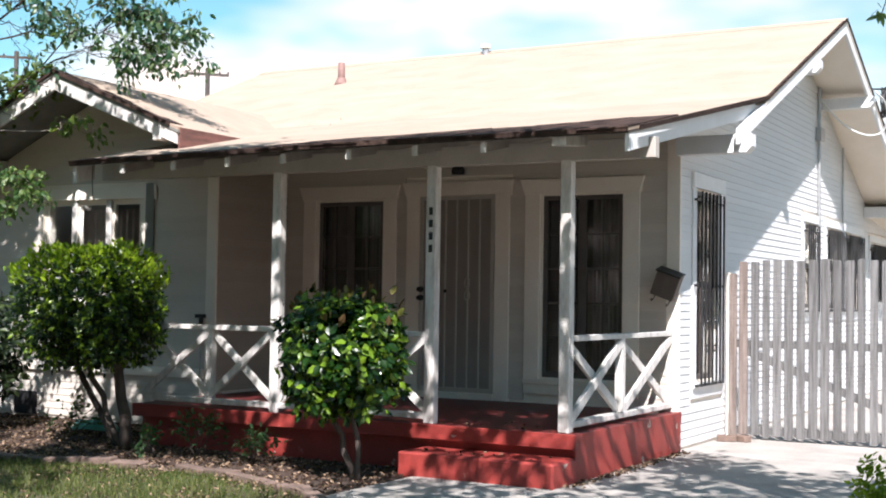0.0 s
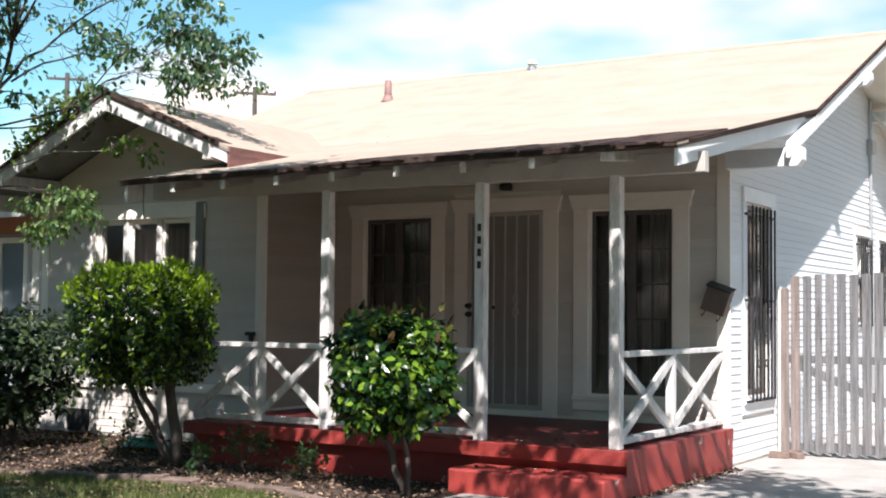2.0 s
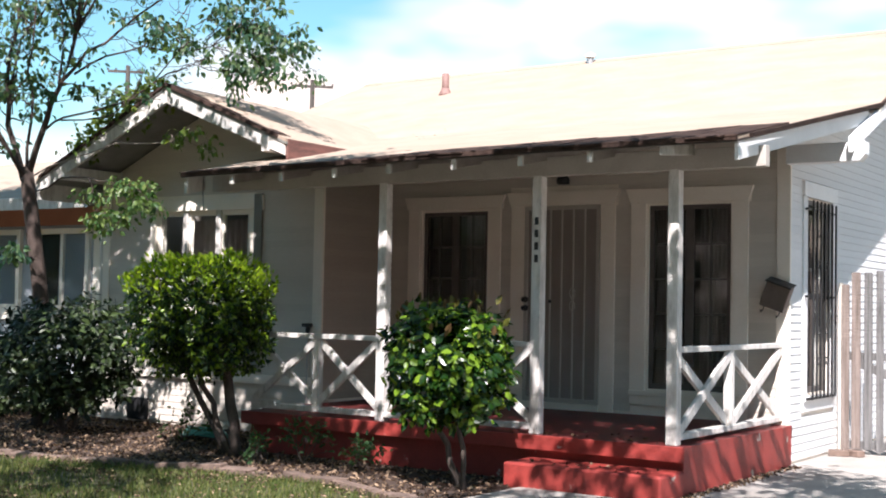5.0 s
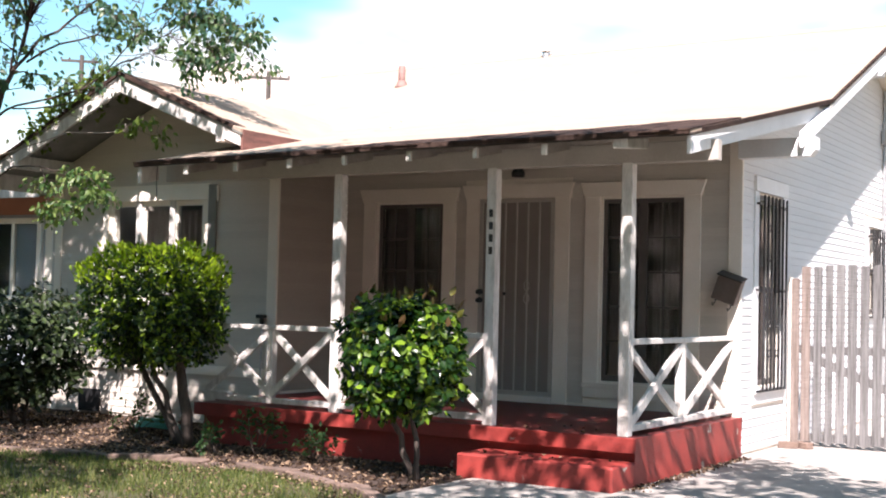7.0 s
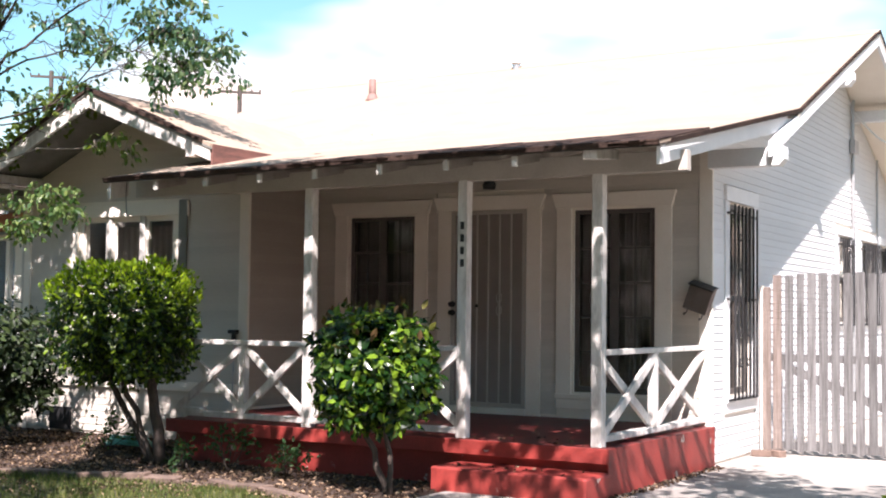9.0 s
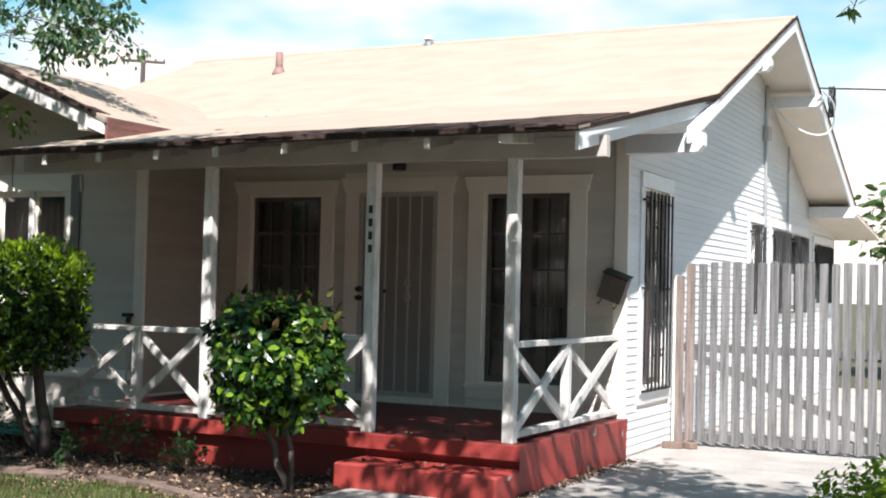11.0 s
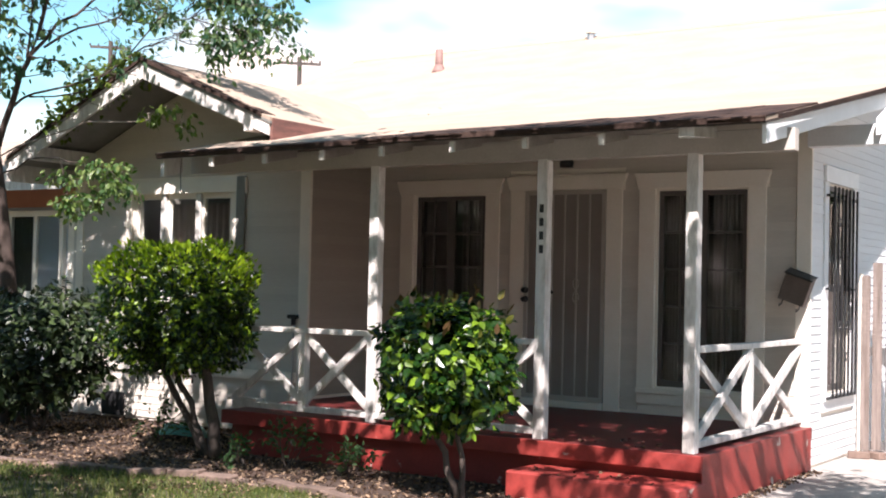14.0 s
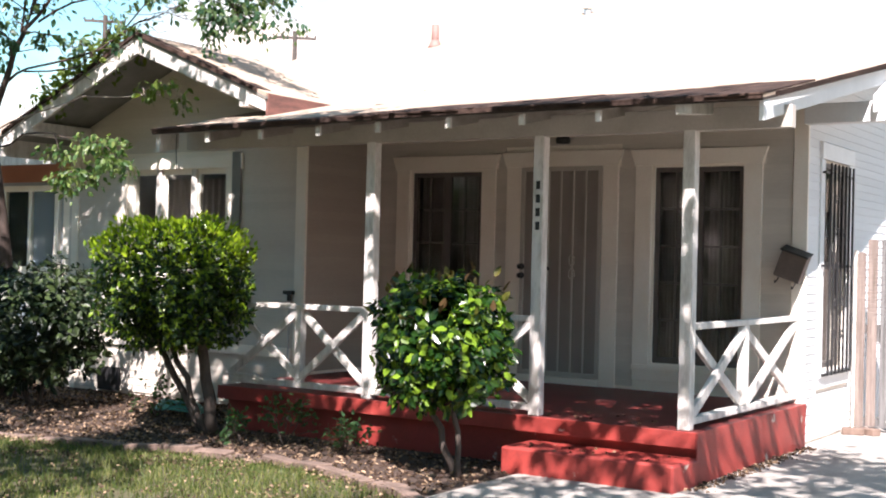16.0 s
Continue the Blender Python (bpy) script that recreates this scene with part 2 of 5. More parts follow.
L_CAM = leaf_material("glossy_green_leaf", (0.010, 0.034, 0.004), (0.15, 0.25, 0.018), 0.26, 0.2, 0.45, 0.5)
L_BRONZE = leaf_material("bronze_young_leaf", (0.075, 0.045, 0.018), (0.13, 0.14, 0.03), 0.3, 0.3)
L_DARK = leaf_material("dark_shrub_leaf", (0.006, 0.014, 0.005), (0.05, 0.075, 0.025), 0.4, 0.12)
L_TREE = leaf_material("tree_leaf", (0.03, 0.08, 0.045), (0.15, 0.22, 0.10), 0.35, 0.45, 0.5)
L_SPRAY = leaf_material("spray_leaf", (0.045, 0.10, 0.03), (0.19, 0.25, 0.08), 0.4, 0.4)
L_VINE = leaf_material("yellow_green_leaf", (0.08, 0.13, 0.025), (0.17, 0.22, 0.05), 0.45, 0.4)
L_ROSE = leaf_material("rose_leaf", (0.035, 0.085, 0.03), (0.09, 0.16, 0.06), 0.45, 0.3)
L_GRASS = leaf_material("grass_blade", (0.055, 0.085, 0.02), (0.20, 0.20, 0.07), 0.5, 0.3)
L_LITTER = leaf_material("fallen_leaf", (0.05, 0.029, 0.019), (0.42, 0.29, 0.19), 0.8, 0.1, split=0.5)
L_FAR = leaf_material("far_leaf", (0.05, 0.10, 0.03), (0.13, 0.18, 0.05), 0.5, 0.4)

# ---- building helpers ----
BASE = {}


def thing(name, at, label, category, group="", kind=""):
    ob = new(name)
    ob.empty_display_size = 0.2
    ob.location = at
    BASE[ob.name] = Vector(at)
    return tagged(ob, label, category, group, kind)


def adopt(ob, parent):
    ob.parent = parent
    BASE[ob.name] = BASE[parent.name]
    return ob


def part(name, bm, mat, parent, label="", bevel=0.0, smooth=False):
    """Links a bmesh, given in world places, as one mesh under a thing or a part."""
    if bevel:
        bmesh.ops.bevel(bm, geom=bm.edges[:], offset=bevel, segments=1, affect="EDGES", clamp_overlap=True)
    bmesh.ops.recalc_face_normals(bm, faces=bm.faces[:])
    me = bpy.data.meshes.new(name)
    if smooth:
        for f in bm.faces:
            f.smooth = True
    bm.transform(Matrix.Translation(-BASE[parent.name]))
    bm.to_mesh(me)
    bm.free()
    me.materials.append(mat)
    ob = adopt(new(name, me), parent)
    return tagged(ob, label)


def solo(name, bm, mat, label, category, kind="", group="", at=(0, 0, 0), bevel=0.0, smooth=False):
    """A thing, or a piece of the setting, that is one mesh."""
    if bevel:
        bmesh.ops.bevel(bm, geom=bm.edges[:], offset=bevel, segments=1, affect="EDGES", clamp_overlap=True)
    bmesh.ops.recalc_face_normals(bm, faces=bm.faces[:])
    bm.transform(Matrix.Translation(-Vector(at)))
    me = bpy.data.meshes.new(name)
    if smooth:
        for f in bm.faces:
            f.smooth = True
    bm.to_mesh(me)
    bm.free()
    me.materials.append(mat)
    ob = new(name, me)
    ob.location = at
    BASE[ob.name] = Vector(at)
    return tagged(ob, label, category, group, kind)


def FRONT(y):
    return lambda u, v, w: (u, y - w, v)


def SIDE(x):
    return lambda u, v, w: (x + w, u, v)


def bx(bm, u0, u1, v0, v1, w0, w1, f=None):
    """A box in wall terms: along, up, outward."""
    f = f or (lambda u, v, w: (u, w, v))
    return hexa(bm, [(u0, v0), (u1, v0), (u1, v1), (u0, v1)], w0, w1, f)


def hexa(bm, poly, w0, w1, f):
    """A flat outline pulled out from w0 to w1."""
    a = [bm.verts.new(f(u, v, w0)) for u, v in poly]
    b = [bm.verts.new(f(u, v, w1)) for u, v in poly]
    bm.faces.new(a)
    bm.faces.new(b[::-1])
    k = len(poly)
    for i in range(k):
        bm.faces.new((a[i], a[(i + 1) % k], b[(i + 1) % k], b[i]))
    return bm


def box(x0, x1, y0, y1, z0, z1):
    return bx(bmesh.new(), x0, x1, z0, z1, y0, y1)


def bar(bm, p, q, wide, thick, up=(0, 0, 1)):
    """A straight square bar from p to q."""
    p, q = Vector(p), Vector(q)
    d = (q - p).normalized()
    s = d.cross(Vector(up))
    s = s.normalized() if s.length > 1e-4 else Vector((1, 0, 0))
    n = s.cross(d).normalized()
    a, b = s * wide / 2, n * thick / 2
    ends = [[bm.verts.new(e + c) for c in (a + b, a - b, -a - b, -a + b)] for e in (p, q)]
    bm.faces.new(ends[0]), bm.faces.new(ends[1][::-1])
    for i in range(4):
        bm.faces.new((ends[0][i], ends[0][(i + 1) % 4], ends[1][(i + 1) % 4], ends[1][i]))
    return bm


def tube(bm, pts, radii, sides=8):
    """A round limb along points, with its own radius at each."""
    rings, n = [], len(pts)
    pts = [Vector(p) for p in pts]
    for i, p in enumerate(pts):
        d = (pts[min(i + 1, n - 1)] - pts[max(i - 1, 0)]).normalized()
        s = d.cross(Vector((0.13, 0.21, 1)) if abs(d.z) < 0.95 else Vector((1, 0.1, 0))).normalized()
        t = d.cross(s)
        rings.append([bm.verts.new(p + radii[i] * (math.cos(a) * s + math.sin(a) * t)) for a in (2 * math.pi * k / sides for k in range(sides))])
    for a, b in zip(rings, rings[1:]):
        for k in range(sides):
            bm.faces.new((a[k], a[(k + 1) % sides], b[(k + 1) % sides], b[k]))
    bm.faces.new(rings[0][::-1]), bm.faces.new(rings[-1])
    return bm


def lathe(bm, at, profile, sides=14, axis="z"):
    """A turned form: (radius, height) pairs round an axis through at."""
    rings = []
    for r, h in profile:
        ring = []
        for k in range(sides):
            a = 2 * math.pi * k / sides
            c, s = r * math.cos(a), r * math.sin(a)
            o = {"z": (c, s, h), "y": (c, -h, s), "x": (h, c, s)}[axis]
            ring.append(bm.verts.new(Vector(at) + Vector(o)))
        rings.append(ring)
    for a, b in zip(rings, rings[1:]):
        for k in range(sides):
            bm.faces.new((a[k], a[(k + 1) % sides], b[(k + 1) % sides], b[k]))
    bm.faces.new(rings[0][::-1]), bm.faces.new(rings[-1])
    return bm


def mesh_object(name, verts, faces, mat, parent=None, label="", smooth=False):
    """Arrays of places and corners as one mesh."""
    me = bpy.data.meshes.new(name)
    base = BASE[parent.name] if parent else Vector((0, 0, 0))
    me.from_pydata((np.asarray(verts) - np.array(base)).tolist(), [], np.asarray(faces).tolist())
    me.materials.append(mat)
    if smooth:
        me.polygons.foreach_set("use_smooth", [True] * len(me.polygons))
    ob = new(name, me)
    if parent:
        adopt(ob, parent)
    else:
        BASE[ob.name] = Vector((0, 0, 0))
    return tagged(ob, label)


def leaves(rng, at, out, size, wide=0.45, droop=0.25, jitter=0.6, face=None):
    """Folded pointed-oval leaves at the places at, leaning along out."""
    k = len(at)
    d = out + rng.normal(0, jitter, (k, 3))
    d[:, 2] -= droop
    d /= np.linalg.norm(d, axis=1)[:, None] + 1e-9
    s = np.cross(d, rng.normal(0, 1, (k, 3)) if face is None else face + rng.normal(0, 0.36, (k, 3)))
    s /= np.linalg.norm(s, axis=1)[:, None] + 1e-9
    # Leaf faces turn up towards the light more often than not.
    n = np.cross(s, d)
    flip = np.where(n[:, 2] < 0, -1.0, 1.0)[:, None]
    s, n = s * flip, n * flip
    L = size * rng.uniform(0.65, 1.25, k)[:, None]
    W = L * wide * 0.5
    fold, curl = 0.22 * W, n * L * rng.uniform(-0.02, 0.12, k)[:, None]
    m1, m2 = at + d * L * 0.30, at + d * L * 0.68 - curl * 0.35
    v = np.stack([at, m1 + s * W * 0.95 + n * fold, m2 + s * W * 0.72 + n * fold, at + d * L - curl, m2 - s * W * 0.72 + n * fold, m1 - s * W * 0.95 + n * fold, m1, m2], 1)
    tri = np.array([[0, 6, 1], [0, 5, 6], [1, 6, 2], [6, 7, 2], [6, 5, 7], [5, 4, 7], [2, 7, 3], [7, 4, 3]])
    f = (np.arange(k)[:, None, None] * 8 + tri[None]).reshape(-1, 3)
    return v.reshape(-1, 3), f

# ---- plan ----
XS, YF, YW, YB = 0.12, 2.50, 1.25, 11.2
WX0, WX1, HX0 = -7.93, -4.52, -8.02
FL, RIDGE_Y, RIDGE_Z, PITCH = 0.374, 6.84, 4.97, 0.4155
KINK_Y, PORCH_PITCH, EAVE_Y = 3.23, 0.209, -0.45
KINK_Z = RIDGE_Z - PITCH * (RIDGE_Y - KINK_Y)
WING_X, WING_Z, WING_PITCH, WING_PITCH_L, WING_Y = -6.06, 3.77, 0.40, 0.45, 0.38
ROOF_X1, ROOF_X0 = 0.79, -8.25


def main_top(y):
    return RIDGE_Z - PITCH * abs(y - RIDGE_Y)


def porch_top(y):
    return KINK_Z - PORCH_PITCH * (KINK_Y - y)


def eave_sag(x):
    """The porch roof droops towards its far end."""
    return -0.036 * min(1.0, max(0.0, (-1.7 - x) / 3.1))


def wing_top(x):
    return WING_Z - (WING_PITCH if x > WING_X else WING_PITCH_L) * abs(x - WING_X)


# ---- ground ----
bm = bmesh.new()
bmesh.ops.create_grid(bm, x_segments=8, y_segments=8, size=600)
bm.transform(Matrix.Translation((0, 0, -0.035)))
ground = solo("ground", bm, M_LAWN, "flat dry lawn ground around the house", "ground", "structure")

def patch(name, outline, z, mat, label, category, thick=0.06, parent=None):
    bm = bmesh.new()
    hexa(bm, outline, z - thick, z, lambda u, v, w: (u, v, w))
    return solo(name, bm, mat, label, category, "structure")

bed_edge = [(-10.4, -2.35), (-8.6, -2.1), (-6.3, -1.85), (-5.35, -1.68), (-4.4, -1.48), (-3.18, -1.19), (-2.5, -1.22), (-1.93, -1.32), (-1.3, -1.62), (-1.07, -1.75)]
patch("planting_bed", bed_edge + [(-1.07, 0.02), (-4.3, 0.02), (-4.3, 1.3), (-10.4, 1.3)], -0.012, M_SOIL, "dry brown soil bed along the porch front", "flower bed")
driveway = thing("driveway", (0.8, -3, 0), "worn pale concrete driveway beside the house", "driveway", kind="structure")
for x0, x1, y0, y1 in ((0.17, 2.62, -12.0, -4.6), (0.17, 2.62, -4.59, -0.6), (0.17, 2.62, -0.59, 2.45), (0.10, 2.62, 2.453, 3.9), (0.10, 2.62, 3.91, 8.2), (0.10, 2.62, 8.21, 14.0), (-1.06, 0.16, -12.0, -2.3), (-1.06, 0.16, -2.29, -0.02)):
    part("concrete_slab", box(x0, x1, y0, y1, -0.09, 0.0), M_CONCRETE, driveway, bevel=0.006)
patch("street", [(-80, -30), (80, -30), (80, -13.5), (-80, -13.5)], -0.10, M_STREET, "grey asphalt street", "street", 0.1)

# ---- house: walls ----
house = thing("house", (-3.6, 5, 0), "single-storey white clapboard bungalow with a tan shingle roof", "house")


def wall(name, f, rects, openings, thick, mat=M_TRIM, extra=None):
    """A wall core of plain boxes round its openings."""
    bm = bmesh.new()
    for u0, u1, v0, v1 in rects:
        cuts = sorted({u0, u1, *(c for o in openings for c in o[:2] if u0 < c < u1)})
        for a, b in zip(cuts, cuts[1:]):
            lo = v0
            for o in sorted((o for o in openings if o[0] <= a + 1e-6 and o[1] >= b - 1e-6), key=lambda o: o[2]):
                if o[2] > lo:
                    bx(bm, a, b, lo, min(o[2], v1), -thick, 0, f)
                lo = max(lo, o[3])
            if lo < v1:
                bx(bm, a, b, lo, v1, -thick, 0, f)
    if extra:
        hexa(bm, extra, -thick, 0, f)
    return part(name, bm, mat, house)




def siding(parent, f, v0, v1, step, span, openings, mat, lap=0.017):
    """Lap boards, thick at the bottom edge, cut round the openings; span(v) gives both ends at a height."""
    v = v0
    rng = random.Random(int(1000 * v1))
    while v < v1 - 0.02:
        top = min(v + step + 0.012, v1)
        (a0, b0), (a1, b1) = span(v), span(top)
        blocked = sorted((o[0], o[1]) for o in openings if o[2] < top - 0.02 and o[3] > v + 0.02)
        runs, left, left1 = [], a0, a1
        for p, q in blocked:
            if p > left + 0.01:
                runs.append((left, p, left1, p))
            left = left1 = max(left, q)
        if b0 > left + 0.02:
            runs.append((left, b0, left1, max(b1, left1 + 0.01)))
        for p, q, p1, q1 in runs:
            bm = bmesh.new()
            sag = rng.uniform(-0.0015, 0.0015)
            lower = [bm.verts.new(f(*c)) for c in ((p, v + sag, 0.002), (q, v - sag, 0.002), (q, v - sag, lap), (p, v + sag, lap))]
            upper = [bm.verts.new(f(*c)) for c in ((p1, top, 0.002), (q1, top, 0.002), (q1, top, 0.008), (p1, top, 0.008))]
            bm.faces.new(lower), bm.faces.new(upper[::-1])
            for i in range(4):
                bm.faces.new((lower[i], lower[(i + 1) % 4], upper[(i + 1) % 4], upper[i]))
            part("siding_board", bm, mat, parent)
        v += step


FF, WW, SS = FRONT(YF), FRONT(YW), SIDE(XS)
WIN_L, WIN_R, DOOR = (-4.11, -3.215, 0.62, 2.495), (-1.335, -0.43, 0.62, 2.50), (-2.75, -1.845, FL, 2.51)
WIN_W = (-7.054, -5.563, 1.29, 2.464)
SW1, SW2, SW3, SW4, SW5 = (2.98, 3.76, 0.62, 2.56), (7.42, 8.06, 1.35, 2.49), (8.70, 9.70, 1.35, 2.49), (9.95, 11.02, 1.35, 2.48), (11.75, 13.2, 1.5, 2.42)

front_wall = wall("front_wall", FF, [(WX1, XS, 0, 3.2)], [WIN_L, DOOR, WIN_R], 0.14)
def cut(o, side=0.167, head=0.15, ears=0.05, below=0.15):
    return [(o[0] - side, o[1] + side, o[2] - below, o[3]), (o[0] - side - ears * 0.5, o[1] + side + ears * 0.5, o[3], o[3] + head)]


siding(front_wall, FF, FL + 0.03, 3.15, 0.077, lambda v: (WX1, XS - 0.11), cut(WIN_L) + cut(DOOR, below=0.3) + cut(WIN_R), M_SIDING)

gable = [(WX0 - 0.02, 2.75), (WX1 - 0.3, 2.75), (WX1 - 0.3, wing_top(WX1 - 0.3) - 0.09), (WING_X, WING_Z - 0.07), (WX0 - 0.02, wing_top(WX0) - 0.07)]
wing_wall = wall("wing_wall", WW, [(WX0, WX1, 0, 2.75)], [WIN_W], 0.14, extra=gable)


def wing_span(v):
    left, right = WING_X - (WING_Z - 0.08 - v) / WING_PITCH_L, WING_X + (WING_Z - 0.08 - v) / WING_PITCH
    return max(WX0, left), min(WX1 - (0.115 if v < 2.7 else 0.3), right)


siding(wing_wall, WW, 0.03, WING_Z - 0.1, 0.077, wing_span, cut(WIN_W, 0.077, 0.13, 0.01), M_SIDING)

# The wing's wall towards the porch, with its shade put into the paint.
wing_side = wall("wing_side_wall", SIDE(WX1), [(YW + 0.004, YF, 0, 2.87)], [], 0.14)
siding(wing_side, SIDE(WX1), FL + 0.03, 2.86, 0.077, lambda v: (YW - 0.02, YF - 0.03), [], M_SHADED_SIDING)

side_open = [SW1, SW2, SW3, SW4, SW5]
side_wall = wall("side_wall", SS, [(YF + 0.004, 13.6, 0, 2.75)], side_open, 0.14,
                 extra=[(YF - 0.0, 2.75), (YB + 0.2, 2.75), (YB + 0.2, main_top(YB + 0.2) - 0.07), (RIDGE_Y, RIDGE_Z - 0.08), (KINK_Y, KINK_Z - 0.08), (YF, porch_top(YF) - 0.08)])


def side_span(v):
    if v < 2.8:
        return (YF + 0.006, 13.6)
    front = KINK_Y - (KINK_Z - 0.09 - v) / PORCH_PITCH if v < KINK_Z - 0.09 else RIDGE_Y - (RIDGE_Z - 0.09 - v) / PITCH
    return (max(YF + 0.006, front), min(YB + 0.2, RIDGE_Y + (RIDGE_Z - 0.09 - v) / PITCH))


siding(side_wall, SS, 0.03, RIDGE_Z - 0.12, 0.077, side_span,
       [c for o in side_open for c in cut(o, 0.122, 0.11, 0.01)], M_SIDE, 0.018)
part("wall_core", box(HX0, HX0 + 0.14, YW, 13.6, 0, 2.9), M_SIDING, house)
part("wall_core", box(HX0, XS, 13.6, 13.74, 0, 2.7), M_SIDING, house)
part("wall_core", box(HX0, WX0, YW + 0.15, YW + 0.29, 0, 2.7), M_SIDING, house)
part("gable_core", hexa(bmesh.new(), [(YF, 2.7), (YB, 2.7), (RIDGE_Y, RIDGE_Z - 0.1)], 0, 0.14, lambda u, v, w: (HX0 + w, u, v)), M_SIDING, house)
# Rooms behind the windows.
part("room_floor", box(HX0 + 0.15, XS - 0.15, YF + 0.16, 13.5, 0.30, 0.36), M_ROOM, house)
part("room_ceiling", box(HX0 + 0.15, XS - 0.15, YF + 0.16, 13.5, 2.72, 2.78), M_ROOM, house)
part("inner_wall", box(HX0 + 0.15, XS - 0.15, 6.2, 6.3, 0.36, 2.72), M_ROOM, house)
part("inner_wall", box(WX0 + 0.15, WX1 - 0.15, 2.7, 2.8, 0.0, 2.72), M_ROOM, house)

# Corner boards.
part("corner_board", bx(bmesh.new(), XS - 0.105, XS + 0.028, 0.0, 3.0, 0.0, 0.028, FF), M_TRIM, house, bevel=0.003)
part("corner_board", bx(bmesh.new(), WX1 - 0.11, WX1 + 0.024, 0.0, 2.86, 0.0, 0.028, WW), M_TRIM, house, bevel=0.003)
part("corner_board", bx(bmesh.new(), WX0 - 0.02, WX0 + 0.09, 0.0, 2.8, 0.0, 0.028, WW), M_TRIM, house, bevel=0.003)
part("water_table", bx(bmesh.new(), WX0 + 0.09, WX1 - 0.11, 0.535, 0.635, 0.0, 0.05, WW), M_TRIM, house, bevel=0.003)


part("crawl_vent", bx(bmesh.new(), -7.446, -7.095, 0.02, 0.28, 0.015, 0.03, WW), M_IRON, wing_wall, "dark crawl space vent")

part("upright_board", bx(bmesh.new(), -5.486, -5.367, 0.66, 2.63, 0.018, 0.045, WW), M_DULL, wing_wall, "dark weathered upright board", bevel=0.004)
part("conduit_stub", tube(bmesh.new(), [WW(-5.357, 2.615, 0.04), WW(-5.347, 2.45, 0.04)], [0.013] * 2, 8), M_TRIM, wing_wall)

# ---- windows and doors ----
def casing(win, f, o, side=0.165, head=0.15, ears=0.055, sill=0.05, mat=M_TRIM, apron=0.1):
    u0, u1, v0, v1 = o
    part("casing", bx(bmesh.new(), u0 - side, u0, v0, v1, 0.0, 0.032, f), mat, win, bevel=0.003)
    part("casing", bx(bmesh.new(), u1, u1 + side, v0, v1, 0.0, 0.032, f), mat, win, bevel=0.003)
    a, b = u0 - side, u1 + side
    part("head_casing", hexa(bmesh.new(), [(a, v1), (b, v1), (b + 0.01, v1 + 0.02), (b + ears, v1 + head), (a - ears, v1 + head), (a - 0.01, v1 + 0.02)], 0.0, 0.045, f), mat, win, bevel=0.003)
    if sill:
        part("sill", bx(bmesh.new(), a - 0.004, b + 0.004, v0 - sill, v0, 0.0, 0.05, f), mat, win, bevel=0.004)
        part("apron", bx(bmesh.new(), a, b, v0 - sill - apron, v0 - sill, 0.0, 0.03, f), mat, win, bevel=0.003)


def sash(win, f, u0, u1, v0, v1, cols, rows, depth, mat, rail=0.045, muntin=0.018):
    """A glazed sash: frame, bars and one pane a light."""
    bm = bmesh.new()
    bx(bm, u0, u0 + rail, v0, v1, depth, depth + 0.035, f)
    bx(bm, u1 - rail, u1, v0, v1, depth, depth + 0.035, f)
    bx(bm, u0 + rail, u1 - rail, v0, v0 + rail * 1.3, depth + 0.001, depth + 0.034, f)
    bx(bm, u0 + rail, u1 - rail, v1 - rail, v1, depth + 0.001, depth + 0.034, f)
    frame_ob = part("sash", bm, mat, win)
    a, b, c, d = u0 + rail, u1 - rail, v0 + rail * 1.3, v1 - rail
    for i in range(1, cols):
        u = a + (b - a) * i / cols
        part("glazing_bar", bx(bmesh.new(), u - muntin / 2, u + muntin / 2, c, d, depth + 0.004, depth + 0.03, f), mat, frame_ob)
    for j in range(1, rows):
        v = c + (d - c) * j / rows
        part("glazing_bar", bx(bmesh.new(), a, b, v - muntin / 2, v + muntin / 2, depth + 0.006, depth + 0.028, f), mat, frame_ob)
    for i in range(cols):
        for j in range(rows):
            p = part("pane", bx(bmesh.new(), a + (b - a) * i / cols, a + (b - a) * (i + 1) / cols, c + (d - c) * j / rows, c + (d - c) * (j + 1) / rows, depth + 0.014, depth + 0.018, f), M_GLASS, frame_ob)
            p.visible_shadow = False


def curtain(win, f, u0, u1, v0, v1, depth, mat=M_CURTAIN, folds=9):
    bm, k = bmesh.new(), folds * 8
    rows = [[bm.verts.new(f(u0 + (u1 - u0) * i / k, v, depth + 0.022 * math.sin(2 * math.pi * folds * i / k) + 0.008 * math.sin(i * 0.9))) for i in range(k + 1)] for v in (v0, v1)]
    for i in range(k):
        bm.faces.new((rows[0][i], rows[0][i + 1], rows[1][i + 1], rows[1][i]))
    part("curtain", bm, mat, win, smooth=True)


def opening_lining(win, f, o, mat):
    u0, u1, v0, v1 = o
    bm = bmesh.new()
    bx(bm, u0, u0 + 0.02, v0, v1, -0.139, -0.001, f), bx(bm, u1 - 0.02, u1, v0, v1, -0.139, -0.001, f)
    bx(bm, u0 + 0.02, u1 - 0.02, v1 - 0.02, v1, -0.138, -0.002, f), bx(bm, u0 + 0.02, u1 - 0.02, v0, v0 + 0.02, -0.138, -0.002, f)
    part("frame", bm, mat, win)


def part_empty(name, label):
    ob = new(name)
    ob.empty_display_size = 0.1
    return tagged(adopt(ob, house), label)


